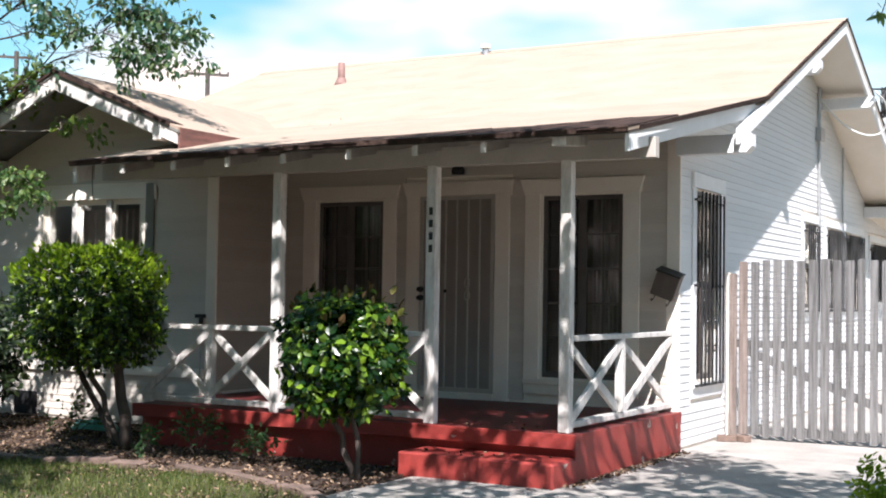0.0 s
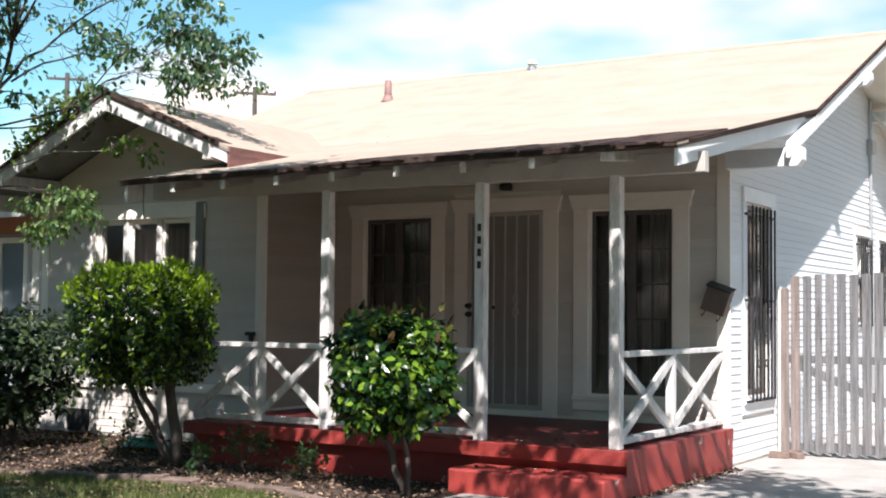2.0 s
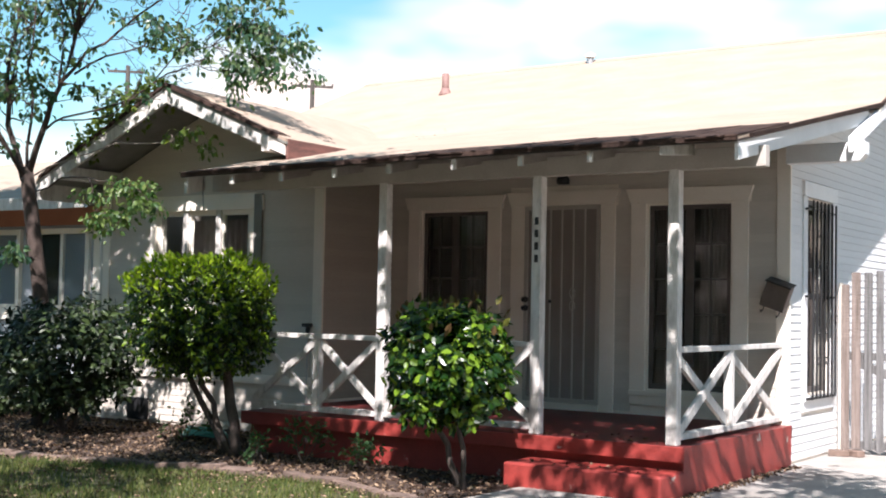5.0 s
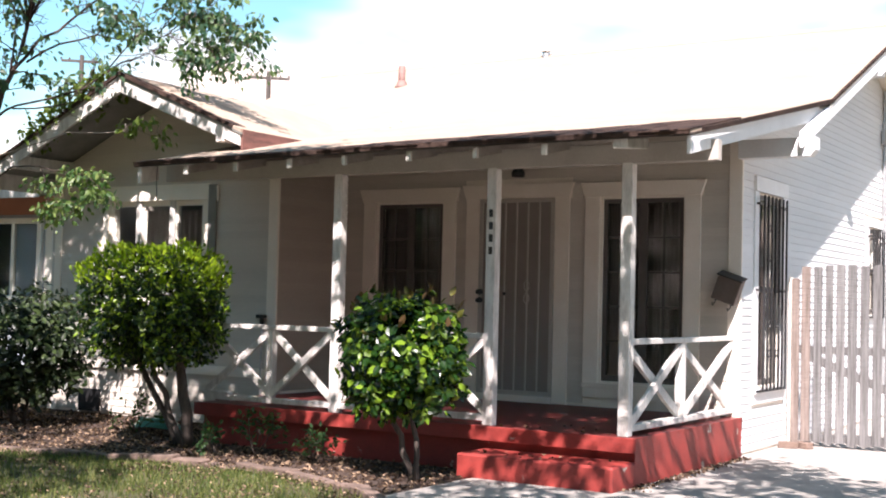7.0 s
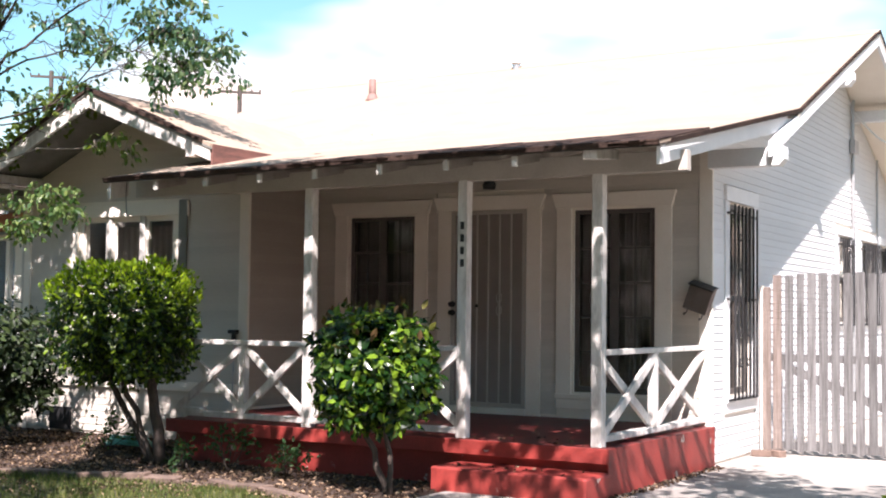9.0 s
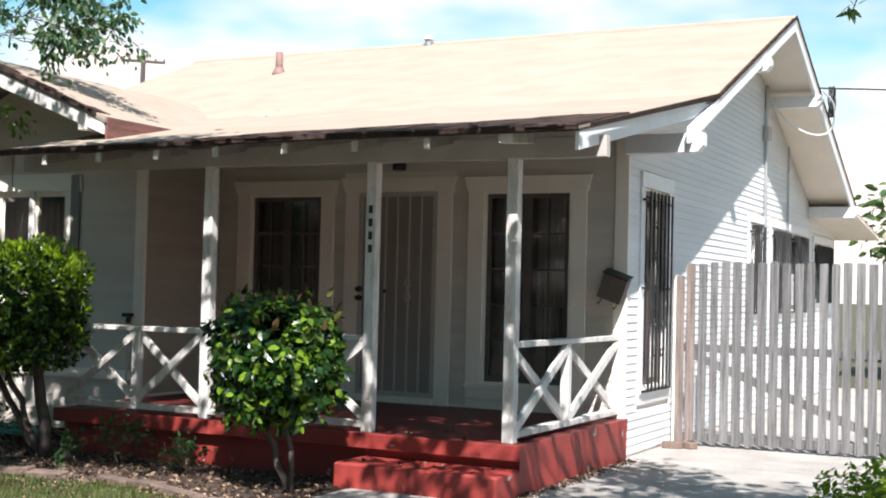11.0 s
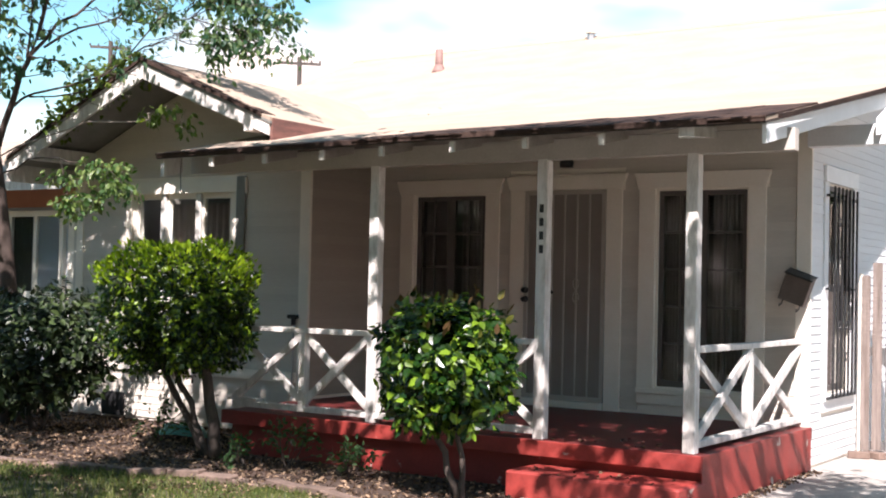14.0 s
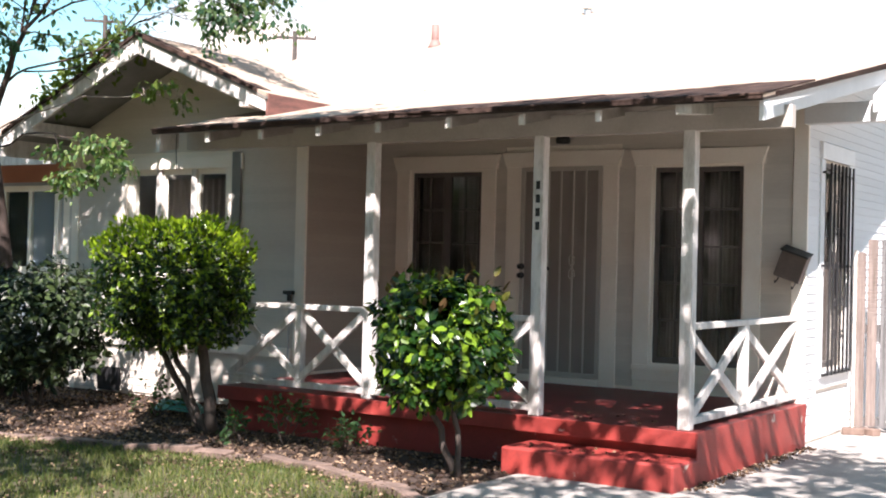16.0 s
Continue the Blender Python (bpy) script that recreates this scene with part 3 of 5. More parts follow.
for o, lab in ((WIN_L, "tall dark casement window with a cream casing"), (WIN_R, "tall dark casement window with drapes and a cream casing")):
    win = part_empty("window", lab)
    opening_lining(win, FF, o, M_TRIM)
    casing(win, FF, o)
    mid = (o[0] + o[1]) / 2
    sash(win, FF, o[0] + 0.02, mid, o[2] + 0.02, o[3] - 0.02, 2, 5, -0.06, M_SASH)
    sash(win, FF, mid, o[1] - 0.02, o[2] + 0.02, o[3] - 0.02, 2, 5, -0.06, M_SASH)
    curtain(win, FF, o[0] + 0.02, o[0] + 0.30, o[2] + 0.05, o[3] - 0.03, -0.22)
    curtain(win, FF, o[1] - 0.42, o[1] - 0.02, o[2] + 0.05, o[3] - 0.03, -0.22)

win = part_empty("window", "white triple window with dark panes under the gable")
opening_lining(win, WW, WIN_W, M_TRIM)
casing(win, WW, WIN_W, side=0.075, head=0.13, ears=0.012)
for a, b in ((-7.033, -6.605), (-6.533, -6.084), (-6.012, -5.584)):
    sash(win, WW, a, b, WIN_W[2] + 0.02, WIN_W[3] - 0.02, 1, 1, -0.05, M_TRIM, rail=0.035)
for a in (-6.605, -6.084):
    part("mullion", bx(bmesh.new(), a, a + 0.072, WIN_W[2], WIN_W[3], -0.10, 0.02, WW), M_WORN, win, bevel=0.003)
curtain(win, WW, -7.002, -5.61, 1.35, 2.40, -0.55, folds=14)

# The security door in front of the house door.
door = part_empty("door", "closed grey metal security door with thin upright bars")
opening_lining(door, FF, (DOOR[0] - 0.01, DOOR[1] + 0.01, DOOR[2], DOOR[3] + 0.005), M_TRIM)
casing(door, FF, (DOOR[0], DOOR[1], FL, DOOR[3]), sill=0)
part("threshold", bx(bmesh.new(), DOOR[0] - 0.0, DOOR[1] + 0.0, FL, FL + 0.065, -0.12, 0.05, FF), M_TRIM, door, bevel=0.004)
part("door_leaf", bx(bmesh.new(), DOOR[0] + 0.03, DOOR[1] - 0.03, FL + 0.07, DOOR[3] - 0.03, -0.09, -0.045, FF), M_TRIM, door)
part("screen_sheet", bx(bmesh.new(), DOOR[0] + 0.04, DOOR[1] - 0.04, FL + 0.10, DOOR[3] - 0.04, 0.004, 0.010, FF), M_DOORMESH, door)
bm = bmesh.new()
bx(bm, DOOR[0] + 0.005, DOOR[0] + 0.045, FL + 0.07, DOOR[3] - 0.005, 0.0, 0.035, FF), bx(bm, DOOR[1] - 0.045, DOOR[1] - 0.005, FL + 0.07, DOOR[3] - 0.005, 0.0, 0.035, FF)
bx(bm, DOOR[0] + 0.045, DOOR[1] - 0.045, DOOR[3] - 0.045, DOOR[3] - 0.005, 0.001, 0.034, FF), bx(bm, DOOR[0] + 0.045, DOOR[1] - 0.045, FL + 0.07, FL + 0.115, 0.001, 0.034, FF)
part("door_frame", bm, M_DOORFRAME, door)
for i in range(1, 6):
    u = DOOR[0] + 0.045 + (DOOR[1] - DOOR[0] - 0.09) * i / 6
    part("security_bar", bx(bmesh.new(), u - 0.007, u + 0.007, FL + 0.115, DOOR[3] - 0.045, 0.012, 0.030, FF), M_DOORFRAME, door)
um = DOOR[0] + 0.045 + (DOOR[1] - DOOR[0] - 0.09) * 4 / 6
bm = bmesh.new()
for s in (-1, 1):
    tube(bm, [FF(um, 1.52, 0.03), FF(um + s * 0.028, 1.56, 0.03), FF(um + s * 0.03, 1.61, 0.03), FF(um + s * 0.008, 1.64, 0.03)], [0.006] * 4, 6)
    tube(bm, [FF(um, 1.52, 0.03), FF(um + s * 0.028, 1.48, 0.03), FF(um + s * 0.03, 1.43, 0.03), FF(um + s * 0.008, 1.40, 0.03)], [0.006] * 4, 6)
part("scroll_ornament", bm, M_DOORFRAME, door)
for v in (1.515, 1.425):
    bm = bmesh.new()
    lathe(bm, FF(DOOR[0] + 0.03, v, 0.03), [(0.030, 0), (0.032, 0.008), (0.014, 0.014), (0.016, 0.035), (0.027, 0.045), (0.026, 0.06), (0.012, 0.066)], 14, "y")
    part("door_knob", bm, M_IRON, door, "black round knob", smooth=True)
lathe(bmb := bmesh.new(), FF(-2.43, 1.50, 0.02), [(0.018, 0), (0.02, 0.01), (0.01, 0.02)], 10, "y")
part("lock", bmb, M_IRON, door)

# Side windows behind iron bars.
for o, rows in ((SW1, 2), (SW2, 2), (SW3, 2), (SW4, 2), (SW5, 2)):
    win = part_empty("window", "white-cased window behind black iron security bars")
    opening_lining(win, SS, o, M_TRIM)
    casing(win, SS, o, side=0.12, head=0.15 if o is SW1 else 0.11, ears=0.015, mat=M_WHITE)
    half = (o[2] + o[3]) / 2
    sash(win, SS, o[0] + 0.02, o[1] - 0.02, o[2] + 0.02, half + 0.02, 1, 1, -0.08, M_SASH)
    sash(win, SS, o[0] + 0.02, o[1] - 0.02, half - 0.02, o[3] - 0.02, 1, 1, -0.04, M_SASH)
    grille = part("security_grille", bmesh.new(), M_IRON, win, "black iron bar grille")
    for v in (o[2] - 0.02, half, o[3] - 0.12):
        part("cross_bar", bx(bmesh.new(), o[0] - 0.10, o[1] + 0.03, v - 0.012, v + 0.012, 0.060, 0.068, SS), M_IRON, grille)
        for u in (o[0] - 0.08, o[1] + 0.015):
            part("bracket", bx(bmesh.new(), u - 0.01, u + 0.01, v - 0.011, v + 0.011, 0.0, 0.060, SS), M_IRON, grille)
    k = max(5, round((o[1] - o[0]) / 0.13))
    for i in range(k + 1):
        u = o[0] + 0.03 + (o[1] - o[0] - 0.06) * i / k
        part("upright_bar", bx(bmesh.new(), u - 0.010, u + 0.010, o[2] - 0.03, o[3] - 0.03, 0.068, 0.086, SS), M_IRON, grille)

    if o is SW1:
        for v in (0.95, 1.25, 1.9, 2.2):
            for i in (1, 3):
                u = o[0] + 0.03 + (o[1] - o[0] - 0.06) * (i + 0.5) / k
                curl = [SS(u + 0.04 * math.cos(a * 0.7) * (1 - a / 14), v + 0.055 * math.sin(a * 0.7) * (1 - a / 14), 0.077) for a in range(10)]
                part("scroll", tube(bmesh.new(), curl, [0.006] * 10, 5), M_IRON, grille)

# ---- roofs ----
def slab(bm, pts, drop):
    """A roof sheet from its upper corners, dropped straight down."""
    a = [bm.verts.new(p) for p in pts]
    b = [bm.verts.new((p[0], p[1], p[2] - drop)) for p in pts]
    k = len(pts)
    bm.faces.new(a), bm.faces.new(b[::-1])
    for i in range(k):
        bm.faces.new((a[i], b[i], b[(i + 1) % k], a[(i + 1) % k]))
    return bm


def roof_sheet(name, pts, mat=M_ROOF, deck=M_TRIM, lift=0.0, thick=0.032):
    pts = [(x, y, z + lift) for x, y, z in pts]
    ob = part(name, slab(bmesh.new(), pts, thick), mat, house)
    low = [(x, y, z - thick - 0.002) for x, y, z in pts]
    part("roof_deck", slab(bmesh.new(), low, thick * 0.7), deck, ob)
    return ob


back_y = 11.75
roof_sheet("main_roof", [(ROOF_X0, 3.12, main_top(3.12)), (ROOF_X1, 3.12, main_top(3.12)), (ROOF_X1, RIDGE_Y, RIDGE_Z), (ROOF_X0, RIDGE_Y, RIDGE_Z)])
roof_sheet("main_roof", [(ROOF_X1, back_y, main_top(back_y)), (ROOF_X0, back_y, main_top(back_y)), (ROOF_X0, RIDGE_Y, RIDGE_Z), (ROOF_X1, RIDGE_Y, RIDGE_Z)])
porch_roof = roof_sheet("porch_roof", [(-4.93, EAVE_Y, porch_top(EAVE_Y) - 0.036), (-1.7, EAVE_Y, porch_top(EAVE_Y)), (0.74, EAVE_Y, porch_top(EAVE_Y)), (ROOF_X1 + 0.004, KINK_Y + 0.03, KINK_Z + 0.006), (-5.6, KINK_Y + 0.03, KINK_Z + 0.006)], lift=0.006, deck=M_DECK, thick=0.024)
meet = RIDGE_Y - (RIDGE_Z - WING_Z) / PITCH
for s in (1, -1):
    ex = WING_X + (1.74 if s > 0 else -2.12)
    ey = RIDGE_Y - (RIDGE_Z - wing_top(ex)) / PITCH
    # The deck's dark board colour stands for the deep shade under the gable.
    roof_sheet("wing_roof", [(WING_X, WING_Y, WING_Z), (ex, WING_Y, wing_top(ex)), (ex, ey, wing_top(ex)), (WING_X, meet + 0.05, WING_Z)], lift=0.008, deck=M_DULL)
roof_sheet("rear_roof", [(HX0 - 0.3, 14.1, 2.62), (XS + 0.7, 14.1, 2.62), (XS + 0.7, 11.4, 2.90), (HX0 - 0.3, 11.4, 2.90)])
for s in (1, -1):
    part("ridge_cap", slab(bmesh.new(), [(ROOF_X0, RIDGE_Y, RIDGE_Z + 0.016), (ROOF_X1, RIDGE_Y, RIDGE_Z + 0.016), (ROOF_X1, RIDGE_Y + s * 0.14, main_top(RIDGE_Y + 0.14) + 0.01), (ROOF_X0, RIDGE_Y + s * 0.14, main_top(RIDGE_Y + 0.14) + 0.01)], 0.02), M_ROOF, house)


def barge(name, pts, x0, x1, tall, mat=M_WORN, lift=-0.036):
    """A sloping board on the end of a roof, in the plane of constant x."""
    bm = bmesh.new()
    (ya, za), (yb, zb) = pts
    hexa(bm, [(ya, za + lift), (yb, zb + lift), (yb, zb + lift - tall), (ya, za + lift - tall)], x0, x1, lambda u, v, w: (w, u, v))
    return part(name, bm, mat, house, bevel=0.004)


barge("barge_board", [(2.26, main_top(2.26)), (RIDGE_Y, RIDGE_Z)], 0.745, 0.782, 0.145, M_WHITE)
barge("barge_board", [(RIDGE_Y, RIDGE_Z), (11.68, main_top(11.68))], 0.745, 0.782, 0.145, M_WHITE)
barge("barge_board", [(EAVE_Y + 0.04, porch_top(EAVE_Y + 0.04)), (2.95, porch_top(2.95))], 0.70, 0.735, 0.14, M_WHITE)
barge("barge_board", [(EAVE_Y + 0.04, porch_top(EAVE_Y + 0.04) - 0.036), (-0.17, porch_top(-0.17) - 0.034)], -4.925, -4.875, 0.165)
for s in (1, -1):
    bm = bmesh.new()
    ex = WING_X + (1.72 if s > 0 else -2.10)
    hexa(bm, [(WING_X, WING_Z - 0.03), (ex, wing_top(ex) - 0.03), (ex, wing_top(ex) - 0.17), (WING_X, WING_Z - 0.20)], -0.035, 0.0, FRONT(WING_Y + 0.012))
    part("barge_board", bm, M_WORN, house, bevel=0.004)
    part("eave_fascia", bx(bmesh.new(), WING_Y + 0.03, 3.3, wing_top(ex) - 0.24, wing_top(ex) - 0.004, 0.0, 0.03, SIDE(ex - (0 if s > 0 else 0.03))), M_REDBROWN if s > 0 else M_WORN, house, "red-brown fascia" if s > 0 else "")
# Lookout beams that carry the barge boards.
for y, z0, z1, x1 in ((2.42, 2.82, 2.995, 0.87), (5.22, 4.02, 4.17, 0.85), (8.30, 4.06, 4.21, 0.85), (11.3, 2.78, 2.95, 0.87)):
    bm = hexa(bmesh.new(), [(XS + 0.02, z0), (x1 - 0.05, z0), (x1, z0 + 0.06), (x1, z1), (XS + 0.02, z1)], y - 0.07, y + 0.07, lambda u, v, w: (u, w, v))
    part("lookout_beam", bm, M_WHITE, house, bevel=0.004)
for x in (-7.72, -4.60):
    part("lookout_beam", box(x - 0.05, x + 0.05, WING_Y + 0.0, YW, wing_top(x) - 0.22, wing_top(x) - 0.07), M_WORN, house, bevel=0.004)

# Dark shingle tabs along the eaves and rakes, deepest at the porch's right end.
edge_rng = random.Random(5)
for x0, x1 in ((-4.93, -3.9), (-3.9, -2.9), (-2.9, -1.9), (-1.9, -1.0), (-1.0, -0.1), (-0.1, 0.74)):
    a, b = (porch_top(EAVE_Y) + 0.009 + eave_sag(x) for x in (x0, x1))
    part("drip_edge", slab(bmesh.new(), [(x0, EAVE_Y - 0.012, a), (x1, EAVE_Y - 0.012, b), (x1, EAVE_Y - 0.001, b), (x0, EAVE_Y - 0.001, a)], 0.034), M_EDGE, porch_roof)
x = -4.93
while x < 0.72:
    w = edge_rng.uniform(0.14, 0.30)
    y0 = EAVE_Y - edge_rng.uniform(0.005, 0.03)
    y1, y2 = (EAVE_Y + 0.17 + 0.04 * math.sin(2.3 * u) + 1.0 * max(0.0, (u + 3.8) / 4.5) ** 1.3 * (0.95 + 0.09 * math.sin(5.1 * u)) for u in (x, x + w))
    z = 0.014 + edge_rng.uniform(0, 0.006) + eave_sag(x + w / 2)
    part("shingle", slab(bmesh.new(), [(x, y0, porch_top(y0) + z), (min(x + w, 0.745), y0, porch_top(y0) + z), (min(x + w, 0.745), y2, porch_top(y2) + z), (x, y1, porch_top(y1) + z)], 0.012), M_EDGE, porch_roof)
    x += w
for s in (1, -1):
    d = 0.0
    while d < (1.62 if s > 0 else 2.0):
        w = edge_rng.uniform(0.12, 0.24)
        a, b = WING_X + s * d, WING_X + s * min(d + w, 1.735 if s > 0 else 2.115)
        y1 = WING_Y + edge_rng.uniform(0.08, 0.2)
        part("shingle", slab(bmesh.new(), [(a, WING_Y - 0.02, wing_top(a) + 0.02), (b, WING_Y - 0.02, wing_top(b) + 0.02), (b, y1, wing_top(b) + 0.014), (a, y1, wing_top(a) + 0.014)], 0.04), M_EDGE, house)
        d += w
for y0, y1, fz in ((-0.3, KINK_Y, porch_top), (KINK_Y, RIDGE_Y, main_top), (RIDGE_Y, 11.7, main_top)):
    part("drip_edge", slab(bmesh.new(), [(0.772, y0, fz(y0) + 0.010), (0.802, y0, fz(y0) + 0.010), (0.802, y1, fz(y1) + 0.010), (0.772, y1, fz(y1) + 0.010)], 0.032), M_EDGE, house)

# Roof fittings.
pipe = thing("vent_pipe", (-5.92, 5.59, 4.45), "red rusty vent pipe standing on the roof", "pipe")
part("pipe_tube", tube(bmesh.new(), [(-5.92, 5.59, 4.36), (-5.92, 5.59, 4.73)], [0.055, 0.05], 14), M_PIPE, pipe, smooth=True)
part("flashing", lathe(bmesh.new(), (-5.92, 5.59, 4.40), [(0.12, 0.0), (0.085, 0.05), (0.058, 0.12)], 14), M_PIPE, pipe, smooth=True)
vent = thing("roof_vent", (-4.21, 6.72, 4.85), "small pale metal roof vent at the ridge", "roof vent")
part("vent_neck", lathe(bmesh.new(), (-4.21, 6.72, 4.86), [(0.05, 0.0), (0.05, 0.14)], 12), M_ZINC, vent)
part("vent_cap", lathe(bmesh.new(), (-4.21, 6.72, 5.0), [(0.075, 0.0), (0.08, 0.03), (0.04, 0.06)], 12), M_TRIM, vent)

# ---- porch ----
porch = thing("porch", (-2.1, 1.2, 0), "open porch with a red painted base and square white posts", "porch")
PX0, PX1 = -4.42, 0.165
part("base", box(PX0 + 0.05, PX1 - 0.0, 0.03, YF - 0.003, -0.05, 0.27), M_RED, porch, "red painted masonry base", bevel=0.006)
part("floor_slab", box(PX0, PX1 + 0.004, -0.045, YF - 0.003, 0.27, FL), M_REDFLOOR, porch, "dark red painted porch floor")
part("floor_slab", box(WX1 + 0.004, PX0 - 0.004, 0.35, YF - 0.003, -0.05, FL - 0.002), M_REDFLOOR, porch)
part("slab_edge", box(PX0 - 0.003, PX1 + 0.008, -0.06, -0.045, 0.255, FL + 0.002), M_RED, porch, bevel=0.004)
part("side_face", box(PX1 + 0.004, PX1 + 0.014, -0.05, YF - 0.06, -0.05, FL + 0.002), M_RED, porch, bevel=0.003)
part("step", hexa(bmesh.new(), [(-1.21, -0.44), (0.17, -0.46), (0.185, 0.02), (-1.2, 0.02)], -0.05, 0.187, lambda u, v, w: (u, v, w)), M_RED, porch, "red painted concrete step", bevel=0.015)
for x in (-2.845, -1.232, 0.0):
    part("post", box(x, x + 0.092, 0.0, 0.092, FL, 2.54), M_WORN, porch, "square worn white wooden post", bevel=0.006)
part("beam", box(-4.95, 0.79, 0.002, 0.09, 2.53, 2.69), M_BEAM, porch, bevel=0.004)
for x in (-4.30, -3.68, -3.05, -2.44, -1.765, -1.115, -0.485):
    tip_z = porch_top(EAVE_Y + 0.05) + eave_sag(x)
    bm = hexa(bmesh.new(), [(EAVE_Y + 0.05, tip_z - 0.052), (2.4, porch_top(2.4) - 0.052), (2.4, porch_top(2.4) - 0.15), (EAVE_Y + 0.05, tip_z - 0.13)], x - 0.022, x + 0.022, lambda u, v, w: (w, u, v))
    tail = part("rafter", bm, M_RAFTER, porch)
    # The end cap is coloured white as if sunlit.
    part("rafter_end", box(x - 0.023, x + 0.023, EAVE_Y + 0.040, EAVE_Y + 0.062, tip_z - 0.135, tip_z - 0.054), M_WORN, tail, "rafter end whitened for the sun on it")
part("outrigger", hexa(bmesh.new(), [(EAVE_Y + 0.04, 2.675), (0.0, 2.72), (0.0, 2.64), (EAVE_Y + 0.04, 2.598)], 0.105, 0.225, lambda u, v, w: (w, u, v)), M_WORN, porch, bevel=0.006)


def crossed_rail(p, q, mids, wide=0.066):
    """A railing with top and bottom rails, uprights and crossed braces between p and q on the porch floor."""
    p, q = Vector(p), Vector(q)
    rail = part("railing", bmesh.new(), M_WORN, porch, "white wooden railing with crossed braces")
    up = lambda a, z: p.lerp(q, a) + Vector((0, 0, z))
    part("top_rail", bar(bmesh.new(), up(0, 0.745), up(1, 0.745), 0.085, 0.045), M_WORN, rail, bevel=0.004)
    part("bottom_rail", bar(bmesh.new(), up(0, 0.062), up(1, 0.062), 0.085, 0.05), M_WORN, rail, bevel=0.004)
    ends = [0.0, *mids, 1.0]
    for m in mids:
        part("upright", bar(bmesh.new(), up(m, 0.085), up(m, 0.724), 0.075, 0.07, up=(q - p)), M_WORN, rail, bevel=0.004)
    side = (q - p).cross(Vector((0, 0, 1))).normalized() * 0.019
    for a, b in zip(ends, ends[1:]):
        part("brace", bar(bmesh.new(), up(a, 0.10) + side, up(b, 0.71) + side, 0.036, wide), M_WORN, rail, bevel=0.004)
        part("brace", bar(bmesh.new(), up(a, 0.71) - side, up(b, 0.10) - side, 0.036, wide), M_WORN, rail, bevel=0.004)


crossed_rail((-4.36, 0.048, FL), (-2.845, 0.048, FL), [0.53])
crossed_rail((-2.753, 0.048, FL), (-1.232, 0.048, FL), [0.5])
crossed_rail((0.046, 0.092, FL), (0.046, 2.47, FL), [0.47], 0.082)
part("loose_board", box(-4.40, -4.06, 0.0, 0.10, FL + 0.09, FL + 0.115), M_WORN, porch)

# ---- fence ----
FY = 3.97
fence = thing("fence", (1.9, FY, 0), "weathered grey wooden picket gate across the driveway", "fence")
frng = random.Random(3)
x, i = 0.194, 0
while x < 4.2:
    w = frng.uniform(0.072, 0.092)
    z1 = 1.858 + 0.015 * min(x, 1.6) + frng.uniform(-0.012, 0.012) - (0.13 if i == 0 else 0)
    lean = frng.uniform(-0.004, 0.004)
    bm = bmesh.new()
    foot, ear = frng.uniform(0.02, 0.05), frng.uniform(0.004, 0.016)
    hexa(bm, [(x, foot), (x + w, foot), (x + w + lean, z1 - ear), (x + w + lean - ear, z1), (x + lean + ear, z1), (x + lean, z1 - ear)], 0.0, 0.018, FRONT(FY - frng.uniform(0.0, 0.004)))
    part("picket", bm, M_REDPICKET if i < 2 else M_FENCE, fence, "red-brown picket" if i < 2 else "")
    x += w + frng.uniform(0.026, 0.044)
    i += 1
for z in (0.05, 0.955):
    part("fence_rail", box(0.19, 4.2, FY + 0.001, FY + 0.04, z, z + 0.08), M_FENCE, fence)
part("diagonal_brace", bar(bmesh.new(), (0.30, FY + 0.020, 0.95), (2.3, FY + 0.020, 0.16), 0.034, 0.085), M_FENCE, fence)
part("gate_post", box(0.165, 0.185, FY - 0.03, FY + 0.06, 0.0, 1.75), M_TRIM, fence)

# ---- shrubs and trees ----
def shell_points(rng, k, c, r, power=2.6, inner=0.55, bottom=-1.0):
    """Places in the outer layer of a rounded form, with the way outwards."""
    d = rng.normal(0, 1, (int(k * 1.6), 3))
    d /= np.linalg.norm(d, axis=1)[:, None]
    d = d[d[:, 2] > bottom][:k]
    # Round in plan, squarer from the side.
    s = (np.hypot(d[:, 0], d[:, 1]) ** power + np.abs(d[:, 2]) ** power) ** (-1 / power)
    lump = 1 + 0.07 * np.sin(7 * d[:, 0] + 3 * d[:, 2]) * np.cos(6 * d[:, 1] + 2) + 0.05 * np.sin(13 * d[:, 2] + 9 * d[:, 0])
    t = rng.uniform(inner ** 2, 1, len(d)) ** 0.5
    return np.array(c) + d * (s * lump * t)[:, None] * np.array(r), d


def stem(bm, rng, p, q, r0, r1, wob=0.05, n=6, sides=8):
    pts, rad = [], []
    for i in range(n + 1):
        a = i / n
        o = np.array(rng.normal(0, wob, 3)) * math.sin(math.pi * a)
        pts.append(Vector(p).lerp(Vector(q), a) + Vector(o))
        rad.append(r0 + (r1 - r0) * a)
    return tube(bm, pts, rad, sides)


